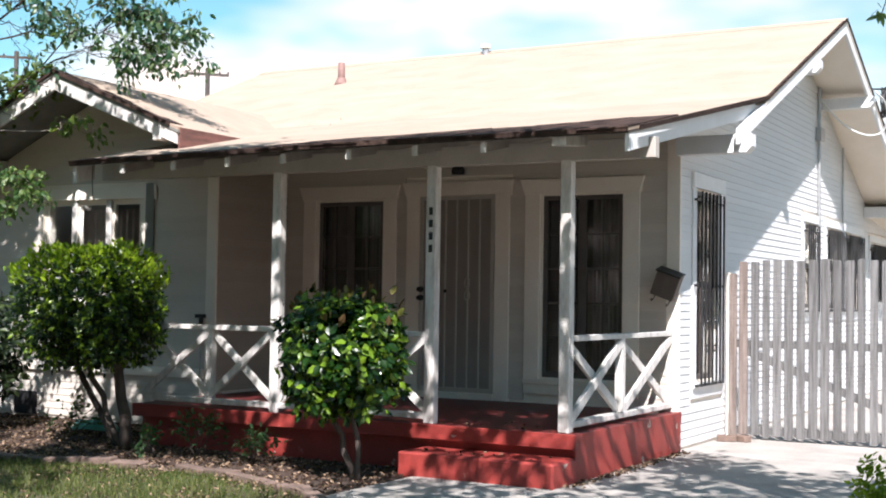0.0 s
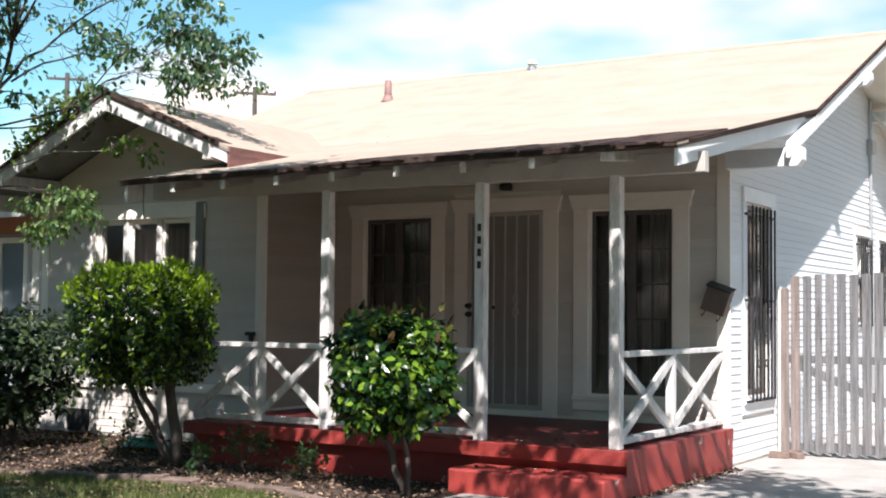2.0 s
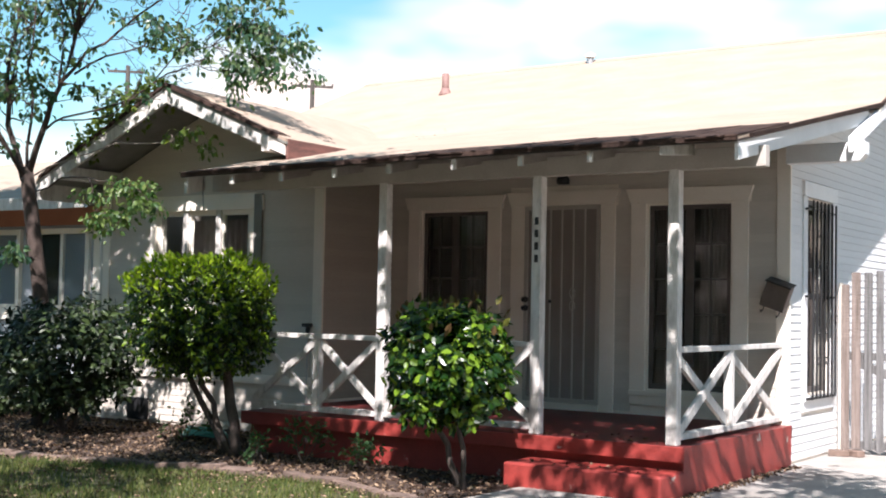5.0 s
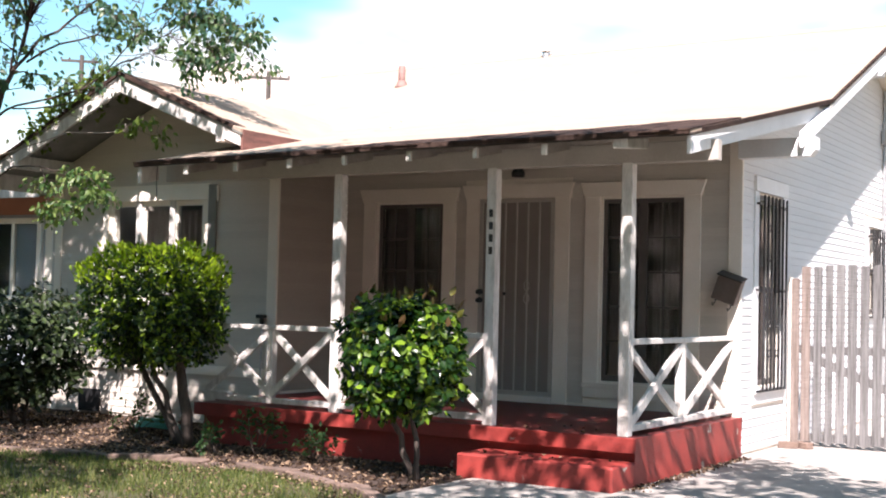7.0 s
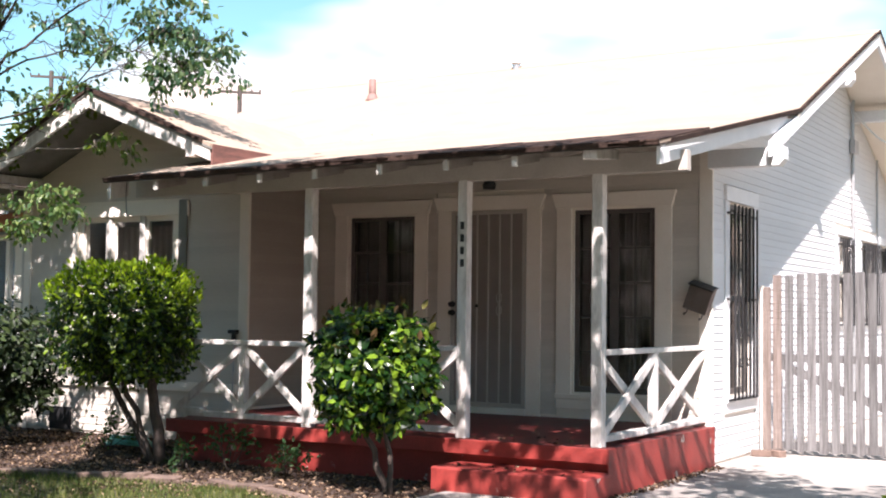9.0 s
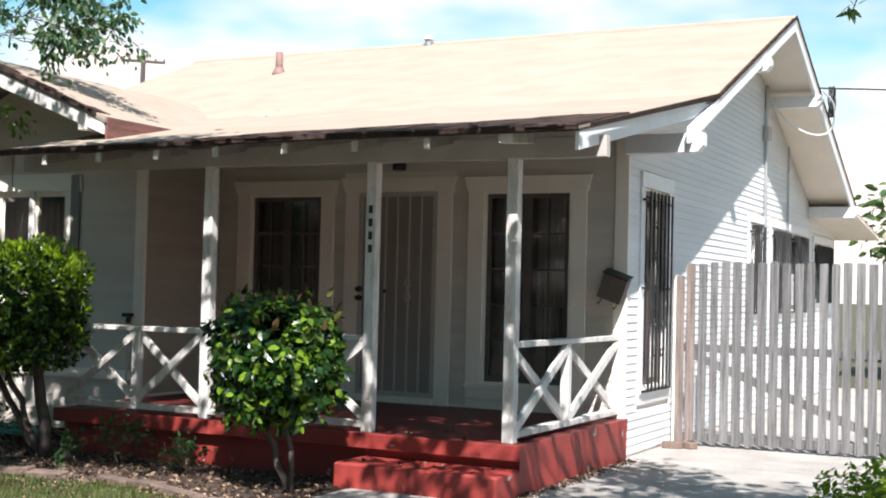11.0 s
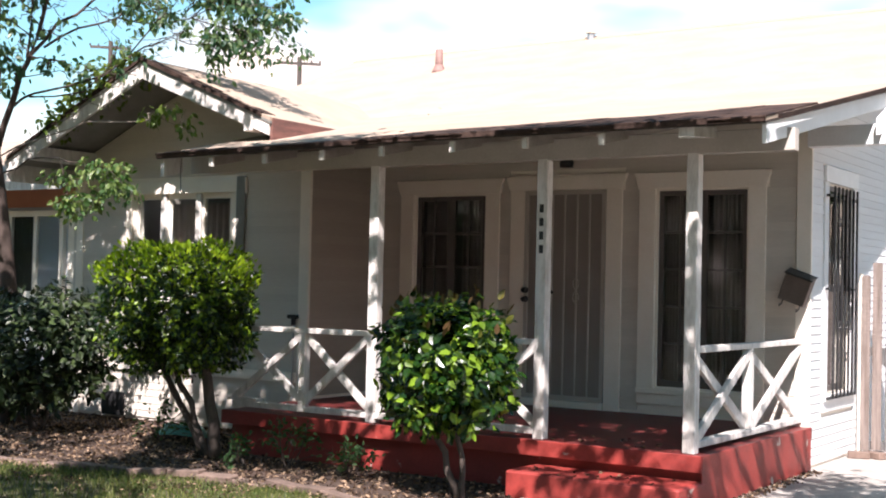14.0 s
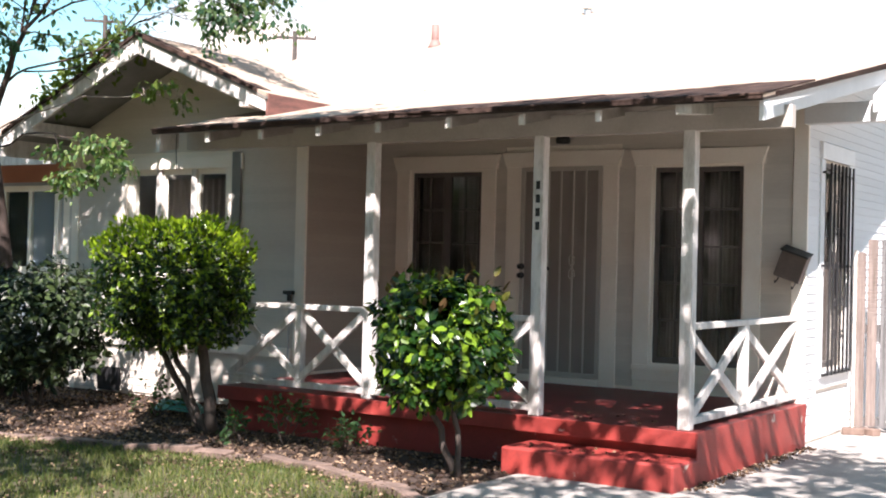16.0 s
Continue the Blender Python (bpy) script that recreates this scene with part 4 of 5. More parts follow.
def ball_shrub(name, label, base, c, r, mat, count, size, seed, stems, power=2.6, wide=0.5, fresh=0, droop=0.1, young=None):
    rng = np.random.default_rng(seed)
    ob = thing(name, base, label, "shrub")
    bm = bmesh.new()
    for dx, dy, rad in stems:
        foot = (base[0] + dx * 0.15, base[1] + dy * 0.15, -0.03)
        stem(bm, rng, foot, (c[0] + dx, c[1] + dy, c[2] - r[2] * 0.55), rad, rad * 0.65, 0.014)
        for _ in range(5):
            e = np.clip(rng.normal(0, 0.35, 3), -0.55, 0.55)
            stem(bm, rng, (c[0] + dx, c[1] + dy, c[2] - r[2] * 0.6), (c[0] + dx + e[0] * r[0], c[1] + dy + e[1] * r[1], c[2] + abs(e[2]) * r[2]), rad * 0.5, rad * 0.12, 0.03, 4, 6)
    part("trunk", bm, M_PALEBARK, ob, smooth=True)
    # Leaves stand in shoots, with darker gaps between them.
    tips, way = shell_points(rng, count // 13, c, np.array(r) * 0.97, power, 0.45)
    way = way + np.array((0, 0, 0.55)) + rng.normal(0, 0.35, way.shape)
    way /= np.linalg.norm(way, axis=1)[:, None]
    rich = np.array([noise.noise(Vector(p) * (0.35 / size)) > (-0.02 if power > 2.5 else -0.32) or rng.random() < 0.2 for p in tips])
    tips, way = tips[rich], way[rich]
    k = 13
    along = np.tile(np.linspace(-1.5, 0.3, k), len(tips))[:, None] * size
    turn = rng.normal(0, 1, (len(tips) * k, 3))
    axis = np.repeat(way, k, 0)
    turn -= axis * (turn * axis).sum(1)[:, None]
    turn /= np.linalg.norm(turn, axis=1)[:, None]
    at = np.repeat(tips, k, 0) + axis * along + turn * size * 0.2
    out = turn * 0.9 + axis * (0.45 + along / size * 0.35)
    outward = (tips - np.array(c)) / np.array(r) + np.array((0.3, -0.5, 0.6))
    v, f = leaves(rng, at, out, size, wide, droop, 0.22, face=np.repeat(outward, k, 0))
    tagged(mesh_object("crown", v, f, mat, ob, "dense clipped crown of small leaves"), kind="stuff")
    if fresh:
        # Young shoots on top; the yellow-green ones also carry the sun in their colour.
        at, out = shell_points(rng, fresh, c, np.array(r) * 1.02, power, 0.9, 0.35)
        v, f = leaves(rng, at, out + np.array((0, 0, 0.8)), size * 0.95, wide, 0.0)
        tagged(mesh_object("new_growth", v, f, young or L_NEW, ob, "bronze young shoots over the top" if young else "fresh yellow-green shoots, brightened for the sun on top"), kind="stuff")
    return ob


ball_shrub("round_shrub", "clipped round bright green shrub on bare stems", (-4.17, -0.42, 0), (-4.40, -0.66, 1.27), (0.72, 0.69, 0.56), L_BALL, 25000, 0.056, 11, [(-0.32, 0.0, 0.036), (0.20, 0.12, 0.06), (-0.06, -0.05, 0.034)], 3.4, 0.5, 3000)
ball_shrub("glossy_shrub", "glossy green rounded shrub in front of the porch", (-1.36, -0.80, 0), (-1.48, -0.88, 0.96), (0.54, 0.52, 0.51), L_CAM, 12000, 0.084, 12, [(-0.12, 0.0, 0.03), (0.10, 0.03, 0.026)], 3.0, 0.6, 110, 0.45, L_BRONZE)
ball_shrub("dark_shrub", "loose dark green shrub beside the wing wall", (-6.9, -0.1, 0), (-6.95, -0.15, 0.82), (1.05, 0.75, 0.68), L_DARK, 7000, 0.09, 13, [(-0.3, 0, 0.03), (0.25, 0.1, 0.03), (0.0, -0.1, 0.03)], 2.1, 0.5)
ball_shrub("dark_shrub", "low dark shrub on the bed between the houses", (-9.35, 0.5, 0), (-9.35, 0.5, 0.42), (0.95, 0.7, 0.48), L_DARK, 5000, 0.075, 15, [(-0.2, 0, 0.025), (0.25, 0.1, 0.02)], 2.2, 0.5)
ball_shrub("low_shrub", "low bright green hedge shrub beside the driveway", (3.05, -0.3, 0), (3.05, -0.3, 0.22), (0.74, 0.9, 0.34), L_NEW, 7000, 0.05, 14, [(0, 0, 0.02)], 2.2, 0.5)


def branching(bm, rng, p, d, length, r, depth, tips, spread=0.55, sag=0.0):
    """A limb that forks until its twigs are thin; the ends are kept for leaves."""
    p, d = Vector(p), Vector(d).normalized()
    bend = Vector(rng.normal(0, 0.18, 3))
    mid = p + d * length * 0.5 + bend * length * 0.15
    q = p + d * length + bend * length * 0.12 - Vector((0, 0, sag * length))
    tube(bm, [p, mid, q], [r, r * 0.85, r * 0.68], 7 if r > 0.02 else 5)
    if depth <= 1:
        tips += [(mid, d), (p.lerp(q, 0.75), d), (q, d)]
    if depth == 0:
        return
    for k in range(3 if rng.random() < 0.4 else 2):
        nd = (d + Vector(rng.normal(0, spread, 3)) + Vector((0, 0, 0.1))).normalized()
        branching(bm, rng, q if k < 2 else mid, nd, length * rng.uniform(0.62, 0.85), r * 0.62, depth - 1, tips, spread, sag)


# The thin tree beside the wing, with long limbs across the gable.
def leafage(rng, tips, per, size, spread, wide=0.55, droop=0.5):
    at, out = [], []
    for q, d in tips:
        o = rng.normal(0, spread, (per, 3))
        at.append(np.array(q) + o)
        out.append(np.tile(np.array(d), (per, 1)) + o * 2)
    return leaves(rng, np.concatenate(at), np.concatenate(out), size, wide, droop)


rng = np.random.default_rng(21)
tree = thing("tree", (-7.7, 0.12, 0), "thin multi-limbed tree with sparse dark leaves beside the wing", "tree")
trunk_top = Vector((-7.72, -0.08, 2.66))
part("trunk", tube(bmesh.new(), [(-7.60, 0.12, -0.05), (-7.56, 0.10, 0.8), (-7.66, 0.05, 1.7), trunk_top, (-7.74, -0.09, 2.9)], [0.12, 0.095, 0.085, 0.08, 0.06], 10), M_BARK, tree, smooth=True)


def bunch(at, out, p, count, size, hang=0.9):
    """A drooping bunch of leaves round the end of a twig."""
    o = rng.normal(0, 1, (count, 3)) * np.array((0.06, 0.06, 0.04))
    at.append(np.array(p) + o)
    out.append(o * 7 + np.array((0.15, -0.1, -hang * 0.6)))


def limb(pts, r0, r1, twigs=6, bare=0.35, leafy=0.5, size=0.085, count=8, mat=None, reach=0.4, bark=None):
    """A limb along its bends, with forked side twigs and leaf bunches at their ends."""
    pts = [Vector(p) for p in pts]
    run = []
    for a, b in zip(pts, pts[1:]):
        run += [a, a.lerp(b, 0.5) + Vector(rng.normal(0, 0.018, 3))]
    run.append(pts[-1])
    k = len(run) - 1
    bm, at, out = bmesh.new(), [], []
    tube(bm, run, [r0 + (r1 - r0) * (i / k) ** 0.8 for i in range(k + 1)], 7)
    for j in range(twigs):
        a = bare + (1 - bare) * (j + rng.random()) / twigs
        i = min(k - 1, int(a * k))
        s, d = run[i].lerp(run[i + 1], a * k - i), (run[i + 1] - run[i]).normalized()
        d = (d * 0.8 + Vector(rng.normal(0, 0.6, 3)) + Vector((0, 0, 0.15))).normalized()
        e = s + d * reach * rng.uniform(0.5, 1.2)
        r = max(0.0045, (r0 + (r1 - r0) * a) * 0.4)
        stem(bm, rng, s, e, r, 0.003, 0.03, 5, 5)
        for m in range(2):
            w = s.lerp(e, rng.uniform(0.4, 0.8))
            q = w + (d + Vector(rng.normal(0, 0.7, 3))).normalized() * reach * rng.uniform(0.3, 0.6)
            stem(bm, rng, w, q, r * 0.6, 0.0025, 0.02, 4, 4)
            if rng.random() < leafy:
                bunch(at, out, q, count, size)
        if rng.random() < leafy:
            bunch(at, out, e, count, size)
    if leafy > 0.2:
        bunch(at, out, run[-1], count, size)
    ob = part("limb", bm, bark or M_BARK, tree, smooth=True)
    if at:
        v, f = leaves(rng, np.concatenate(at), np.concatenate(out), size, 0.58, 0.35, 0.45)
        tagged(mesh_object("leafage", v, f, mat or L_TREE, ob), kind="stuff")


# The limbs that rise from the fork.
limb([(-7.78, -0.10, 2.75), (-8.03, -0.15, 3.38), (-8.00, -0.20, 3.91), (-7.75, -0.30, 4.33), (-7.71, -0.30, 4.74), (-7.77, -0.30, 5.3)], 0.0400, 0.0098, 26, 0.2, 0.42)
limb([(-7.74, -0.12, 2.78), (-7.73, -0.50, 3.25), (-7.69, -0.70, 3.63), (-7.68, -0.80, 4.13), (-7.8, -0.9, 4.7)], 0.0280, 0.0070, 22, 0.2, 0.4)
limb([(-7.73, -0.08, 2.80), (-7.42, -0.10, 3.40), (-7.19, -0.10, 3.80), (-7.11, 0.00, 4.30), (-7.02, 0.00, 4.71), (-6.92, 0.00, 5.3)], 0.0416, 0.0091, 26, 0.25, 0.42)
limb([(-7.97, -0.20, 3.73), (-8.04, 0.00, 4.41), (-7.84, 0.10, 4.66), (-7.57, 0.10, 5.02), (-7.35, 0.10, 5.3)], 0.0176, 0.0063, 18, 0.2, 0.44)
limb([(-7.24, -0.10, 3.74), (-7.05, -0.20, 4.33), (-7.22, -0.20, 4.66), (-7.2, -0.20, 5.2)], 0.0128, 0.0049, 16, 0.2, 0.35)
limb([(-7.74, -0.09, 2.82), (-7.62, -0.15, 3.4), (-7.58, -0.25, 3.95), (-7.42, -0.3, 4.5), (-7.45, -0.35, 5.2)], 0.0208, 0.0056, 20, 0.2, 0.4)
limb([(-7.78, -0.1, 2.80), (-8.2, -0.1, 3.2), (-8.45, -0.15, 3.7), (-8.5, -0.2, 4.5)], 0.0240, 0.0063, 18, 0.2, 0.45)
# Long limbs that reach over the wing's roof to the leafy ends.
limb([(-7.17, -0.10, 3.83), (-7.02, 0.10, 4.18), (-6.74, 0.30, 4.41), (-6.25, 0.40, 4.70), (-5.78, 0.50, 4.91), (-5.2, 0.65, 5.1)], 0.0208, 0.0049, 20, 0.3, 0.48)
limb([(-7.10, 0.00, 3.91), (-6.94, 0.30, 4.15), (-6.56, 0.50, 4.26), (-6.07, 0.60, 4.17), (-5.69, 0.70, 4.21), (-5.23, 0.75, 4.33)], 0.0144, 0.0042, 18, 0.3, 0.48)
limb([(-7.50, -0.10, 3.27), (-7.38, 0.10, 3.46), (-6.53, 0.30, 3.62), (-6.16, 0.50, 3.92), (-5.87, 0.60, 4.01), (-5.42, 0.70, 3.92)], 0.0160, 0.0042, 13, 0.3, 0.16)
limb([(-6.14, 0.30, 3.82), (-5.86, 0.40, 4.15), (-5.77, 0.40, 4.47), (-5.63, 0.40, 4.95)], 0.0088, 0.0028, 6, 0.2, 0.3)
limb([(-7.30, 0.00, 3.41), (-6.71, 0.20, 3.45), (-6.43, 0.30, 3.71), (-6.3, 0.3, 3.95)], 0.0104, 0.0028, 6, 0.2, 0.3)
# The leafy ends.
limb([(-5.69, 0.70, 4.21), (-5.35, 0.72, 4.10), (-5.10, 0.84, 4.0), (-4.68, 0.94, 3.84)], 0.0072, 0.0028, 7, 0.25, 0.75, 0.085, 7, reach=0.2)
limb([(-5.69, 0.70, 4.21), (-5.40, 0.70, 4.42), (-5.24, 0.78, 4.36), (-4.90, 0.88, 4.14)], 0.0072, 0.0028, 7, 0.25, 0.75, 0.085, 7, reach=0.2)
limb([(-5.75, 0.62, 4.2), (-5.58, 0.66, 4.4), (-5.42, 0.70, 4.56), (-5.37, 0.74, 4.55)], 0.0064, 0.0028, 6, 0.3, 0.75, 0.085, 7, reach=0.18)
limb([(-5.6, 0.68, 4.2), (-5.45, 0.69, 4.0), (-5.34, 0.71, 3.86)], 0.0056, 0.0028, 4, 0.3, 0.8, 0.085, 7, reach=0.18)
limb([(-5.4, 0.7, 4.9), (-5.37, 0.74, 4.78), (-5.20, 0.8, 4.82)], 0.0048, 0.0028, 3, 0.4, 0.9, 0.10, 8, reach=0.18)
limb([(-5.24, 0.78, 4.6), (-5.07, 0.83, 4.62), (-4.92, 0.87, 4.58)], 0.0040, 0.0021, 2, 0.6, 0.7, 0.095, 7, reach=0.15)
limb([(-5.2, 0.75, 4.3), (-4.9, 0.8, 4.15), (-4.6, 0.8, 3.97), (-4.36, 0.8, 3.82)], 0.0064, 0.0025, 8, 0.2, 0.75, 0.08, 8, reach=0.17)
limb([(-5.3, 0.75, 4.38), (-5.0, 0.8, 4.32), (-4.7, 0.8, 4.24), (-4.55, 0.8, 4.17)], 0.0056, 0.0025, 7, 0.2, 0.75, 0.08, 8, reach=0.16)
limb([(-5.55, 0.7, 4.15), (-5.44, 0.78, 3.92), (-5.40, 0.8, 3.76)], 0.0056, 0.0025, 6, 0.3, 0.75, 0.08, 8, reach=0.15)
limb([(-5.25, 0.76, 4.2), (-5.12, 0.8, 4.0), (-5.04, 0.8, 3.82)], 0.0056, 0.0025, 6, 0.2, 0.75, 0.08, 8, reach=0.16)
limb([(-5.75, 0.65, 4.25), (-5.6, 0.75, 4.42), (-5.3, 0.8, 4.44), (-5.08, 0.8, 4.3)], 0.0056, 0.0025, 8, 0.2, 0.75, 0.08, 8, reach=0.19)
limb([(-6.5, 0.35, 4.5), (-6.2, 0.3, 4.46), (-5.9, 0.3, 4.3), (-5.7, 0.3, 4.1)], 0.0064, 0.0025, 8, 0.2, 0.6, 0.08, 8, reach=0.2)
limb([(-7.3, -0.1, 3.6), (-7.1, 0.2, 3.7), (-6.85, 0.3, 3.68)], 0.0064, 0.0025, 6, 0.2, 0.7, 0.085, 9, reach=0.2)
limb([(-7.95, -0.15, 3.5), (-8.2, 0.0, 3.75), (-8.45, 0.1, 3.85)], 0.0072, 0.0025, 7, 0.2, 0.7, 0.085, 9, reach=0.24)
# The top of the crown, above the eaves.
for goal in ((-6.43, 0.08, 5.7), (-6.94, -0.50, 5.7), (-7.6, -0.6, 5.8), (-5.88, 0.2, 5.75), (-6.3, -1.2, 5.9), (-6.6, -1.6, 5.7), (-5.6, -0.9, 6.0)):
    limb([(-7.1, 0.0, 4.35), Vector((-7.1, 0.0, 4.35)).lerp(Vector(goal), 0.5) + Vector((0, 0, 0.2)), goal], 0.016, 0.006, 7, 0.4, 0.7, 0.11)
# A low bough before the wing's gable, its bark paled as if sunlit, and the leafy spray beside its window.
limb([(-7.68, -0.05, 2.80), (-7.21, 0.10, 2.99), (-6.61, 0.20, 3.14), (-6.13, 0.30, 3.12), (-5.65, 0.25, 3.14), (-5.2, 0.22, 2.98)], 0.0104, 0.0028, 7, 0.65, 0.55, 0.085, 8, L_VINE, 0.16, M_TWIG)
limb([(-7.64, -0.05, 2.62), (-7.1, -0.15, 2.74), (-6.55, -0.22, 2.72), (-6.15, -0.25, 2.66), (-5.86, -0.25, 2.58), (-5.58, -0.25, 2.42)], 0.0112, 0.0028, 9, 0.6, 0.9, 0.07, 13, L_SPRAY, 0.17)
limb([(-6.55, -0.22, 2.72), (-6.42, -0.25, 2.5), (-6.28, -0.25, 2.3), (-6.02, -0.25, 2.22)], 0.0056, 0.0021, 8, 0.25, 0.9, 0.07, 13, L_SPRAY, 0.17)
limb([(-7.66, 0.05, 1.85), (-7.74, -0.15, 1.88), (-7.85, -0.25, 1.9)], 0.0048, 0.0021, 3, 0.4, 0.9, 0.09, 8, L_TREE, 0.12)
# Leaves that lie along the left rake of the wing.
ends = []
for _ in range(95):
    x = rng.uniform(-7.7, -6.25)
    ends.append((Vector((x, rng.uniform(0.36, 0.75), wing_top(x) + rng.uniform(0.03, 0.16))), Vector((0.2, -0.4, 0.3))))
v, f = leafage(rng, ends, 9, 0.085, 0.07)
tagged(mesh_object("leafage", v, f, L_VINE, tree, "yellow-green leaves lying on the roof edge"), kind="stuff")


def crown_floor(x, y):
    """Least height of the wide crowns, set to keep them above the camera's view."""
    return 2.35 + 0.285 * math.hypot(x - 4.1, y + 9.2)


def big_tree(name, label, foot, fork, crowns, seed, limbs):
    """A tree whose crown is several boughs, placed for the shade they cast: centre, reach, depth and number of leaf
    bunches of each.
    """
    rng = np.random.default_rng(seed)
    ob = thing(name, foot, label, "tree")
    fork = Vector(fork)
    part("trunk", tube(bmesh.new(), [(foot[0], foot[1], -0.1), Vector(foot).lerp(fork, 0.5) + Vector((0.06, 0, 0)), fork], [0.30, 0.24, 0.20], 12), M_BARK, ob, smooth=True)
    spots, todo = [], [c for c in crowns for _ in range(c[3])]
    while todo:
        centre, radius, tall, _ = todo[-1]
        a, r = rng.uniform(0, 6.283), rng.random() ** 0.5
        x, y = centre[0] + radius[0] * r * math.cos(a), centre[1] + radius[1] * r * math.sin(a)
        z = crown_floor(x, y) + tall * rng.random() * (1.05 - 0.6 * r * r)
        # No leaves within three metres of the camera's place.
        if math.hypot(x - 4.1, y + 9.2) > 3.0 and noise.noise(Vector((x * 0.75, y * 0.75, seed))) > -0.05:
            # Slid along the sun's slant so that its shadow keeps its place.
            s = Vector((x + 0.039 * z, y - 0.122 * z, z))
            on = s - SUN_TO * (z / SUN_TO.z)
            # Bunches are mostly dropped where they would shade the driveway side, the wing or the railing.
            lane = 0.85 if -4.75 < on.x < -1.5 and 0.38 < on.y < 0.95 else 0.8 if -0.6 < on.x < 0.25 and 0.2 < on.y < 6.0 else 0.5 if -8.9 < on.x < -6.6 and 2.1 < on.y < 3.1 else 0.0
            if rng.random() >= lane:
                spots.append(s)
            todo.pop()
    ends = [spots[int(i)] for i in rng.choice(len(spots), limbs, replace=False)]
    for e in ends:
        bm, m = bmesh.new(), fork.lerp(e, 0.5) + Vector((0, 0, 0.5))
        tube(bm, [fork, fork.lerp(m, 0.5) + Vector((0, 0, 0.15)), m, m.lerp(e, 0.6), e], [0.08, 0.055, 0.035, 0.022, 0.009], 7)
        for s in spots[:: max(1, len(spots) // 160)]:
            if (s - e).length < 1.1:
                stem(bm, rng, m.lerp(e, 0.7), s, 0.012, 0.004, 0.06, 4, 5)
        part("limb", bm, M_BARK, ob, smooth=True)
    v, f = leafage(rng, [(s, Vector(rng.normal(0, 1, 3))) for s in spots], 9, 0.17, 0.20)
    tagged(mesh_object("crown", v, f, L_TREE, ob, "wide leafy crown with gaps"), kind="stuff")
    return ob


# Only a twig of this tree shows; its unseen boughs are set to cast shade.
street = big_tree("street_tree", "large leafy tree beside the driveway, boughs placed for their shade", (6.8, -6.4, 0), (6.4, -6.3, 3.3), [((2.7, -4.3), (2.3, 2.9), 2.4, 430), ((0.0, -2.2), (0.35, 0.4), 0.4, 26), ((1.5, -2.4), (0.5, 0.6), 0.4, 45), ((0.48, -2.02), (1.15, 0.45), 0.4, 64), ((-0.19, -1.69), (0.3, 0.25), 0.25, 14)], 33, 14)
# Unseen tree, added to dapple the wing, posts, bed and porch base.
big_tree("lawn_shade_tree", "unseen leafy tree added on the front lawn to shade the house front", (-3.4, -8.6, 0), (-3.2, -8.0, 3.3), [((-2.5, -6.9), (3.3, 1.5), 1.8, 260), ((-4.8, -1.72), (1.5, 0.42), 0.5, 165), ((-4.45, -1.40), (0.55, 0.14), 0.3, 36), ((-5.65, -2.0), (0.8, 0.45), 0.4, 36), ((-2.8, -2.2), (0.45, 0.2), 0.3, 24), ((-5.3, -4.0), (1.2, 0.8), 0.6, 85), ((-1.55, -2.1), (0.25, 0.3), 0.3, 20), ((-1.5, -3.38), (1.0, 0.27), 0.4, 80), ((-0.75, -3.28), (0.4, 0.2), 0.3, 22), ((-3.1, -4.35), (0.85, 0.42), 0.5, 75), ((-5.9, -3.0), (0.8, 0.5), 0.5, 55), ((-3.9, -5.0), (1.5, 0.45), 0.5, 40), ((-2.95, -3.15), (0.6, 0.42), 0.4, 16), ((-2.58, -1.69), (0.45, 0.55), 0.35, 50), ((-4.03, -2.26), (0.95, 0.42), 0.3, 46), ((-2.77, -5.33), (1.6, 0.5), 0.4, 18), ((-1.3, -2.95), (1.1, 0.25), 0.3, 45)], 34, 16)
# Unseen tree, added to darken the neighbouring wall.
big_tree("neighbour_shade_tree", "unseen leafy tree added to shade the neighbouring wall", (-13.2, -2.6, 0), (-12.6, -2.2, 4.5), [((-10.5, -0.9), (2.6, 1.7), 1.6, 560), ((-10.3, -2.2), (2.3, 1.0), 1.2, 520)], 36, 8)
# A low twig of the street tree.
rng = np.random.default_rng(35)
bm = bmesh.new()
node = Vector((2.90, -2.46, 2.925))
stem(bm, rng, (3.9, -3.4, 4.6), node, 0.012, 0.003, 0.05, 6, 5)
twig = part("twig", bm, M_BARK, street)
ways = np.array([(-1.0, 0.1, -0.05), (-0.85, -0.2, -0.6), (0.2, 0.0, -1.0), (0.3, -0.3, -0.9), (0.5, 0.2, 0.5), (0.9, 0.1, -0.5), (-0.2, 0.4, 0.6)])
v, f = leaves(rng, np.array(node) + rng.normal(0, 0.012, (7, 3)), ways, 0.085, 0.34, 0.05, 0.08)
tagged(mesh_object("leafage", v, f, L_TREE, twig), kind="stuff")

# ---- things on the house ----
box_ob = thing("mailbox", (0.04, 2.42, 1.6), "brown metal wall mailbox with a sloping lid", "mailbox")
T = Matrix.Translation((0.055, 2.40, 1.585)) @ Matrix.Rotation(radians(19), 4, "Y")
bm = hexa(bmesh.new(), [(-0.02, -0.13), (0.075, -0.13), (0.075, 0.12), (-0.02, 0.15)], -0.12, 0.12, lambda u, v, w: T @ Vector((w, -u, v)))
part("body", bm, M_BRONZE, box_ob, bevel=0.005)
bm = hexa(bmesh.new(), [(-0.025, 0.152), (0.095, 0.115), (0.095, 0.10), (0.088, 0.10), (0.085, 0.112), (-0.025, 0.145)], -0.13, 0.13, lambda u, v, w: T @ Vector((w, -u, v)))
part("lid", bm, M_IRON, box_ob)
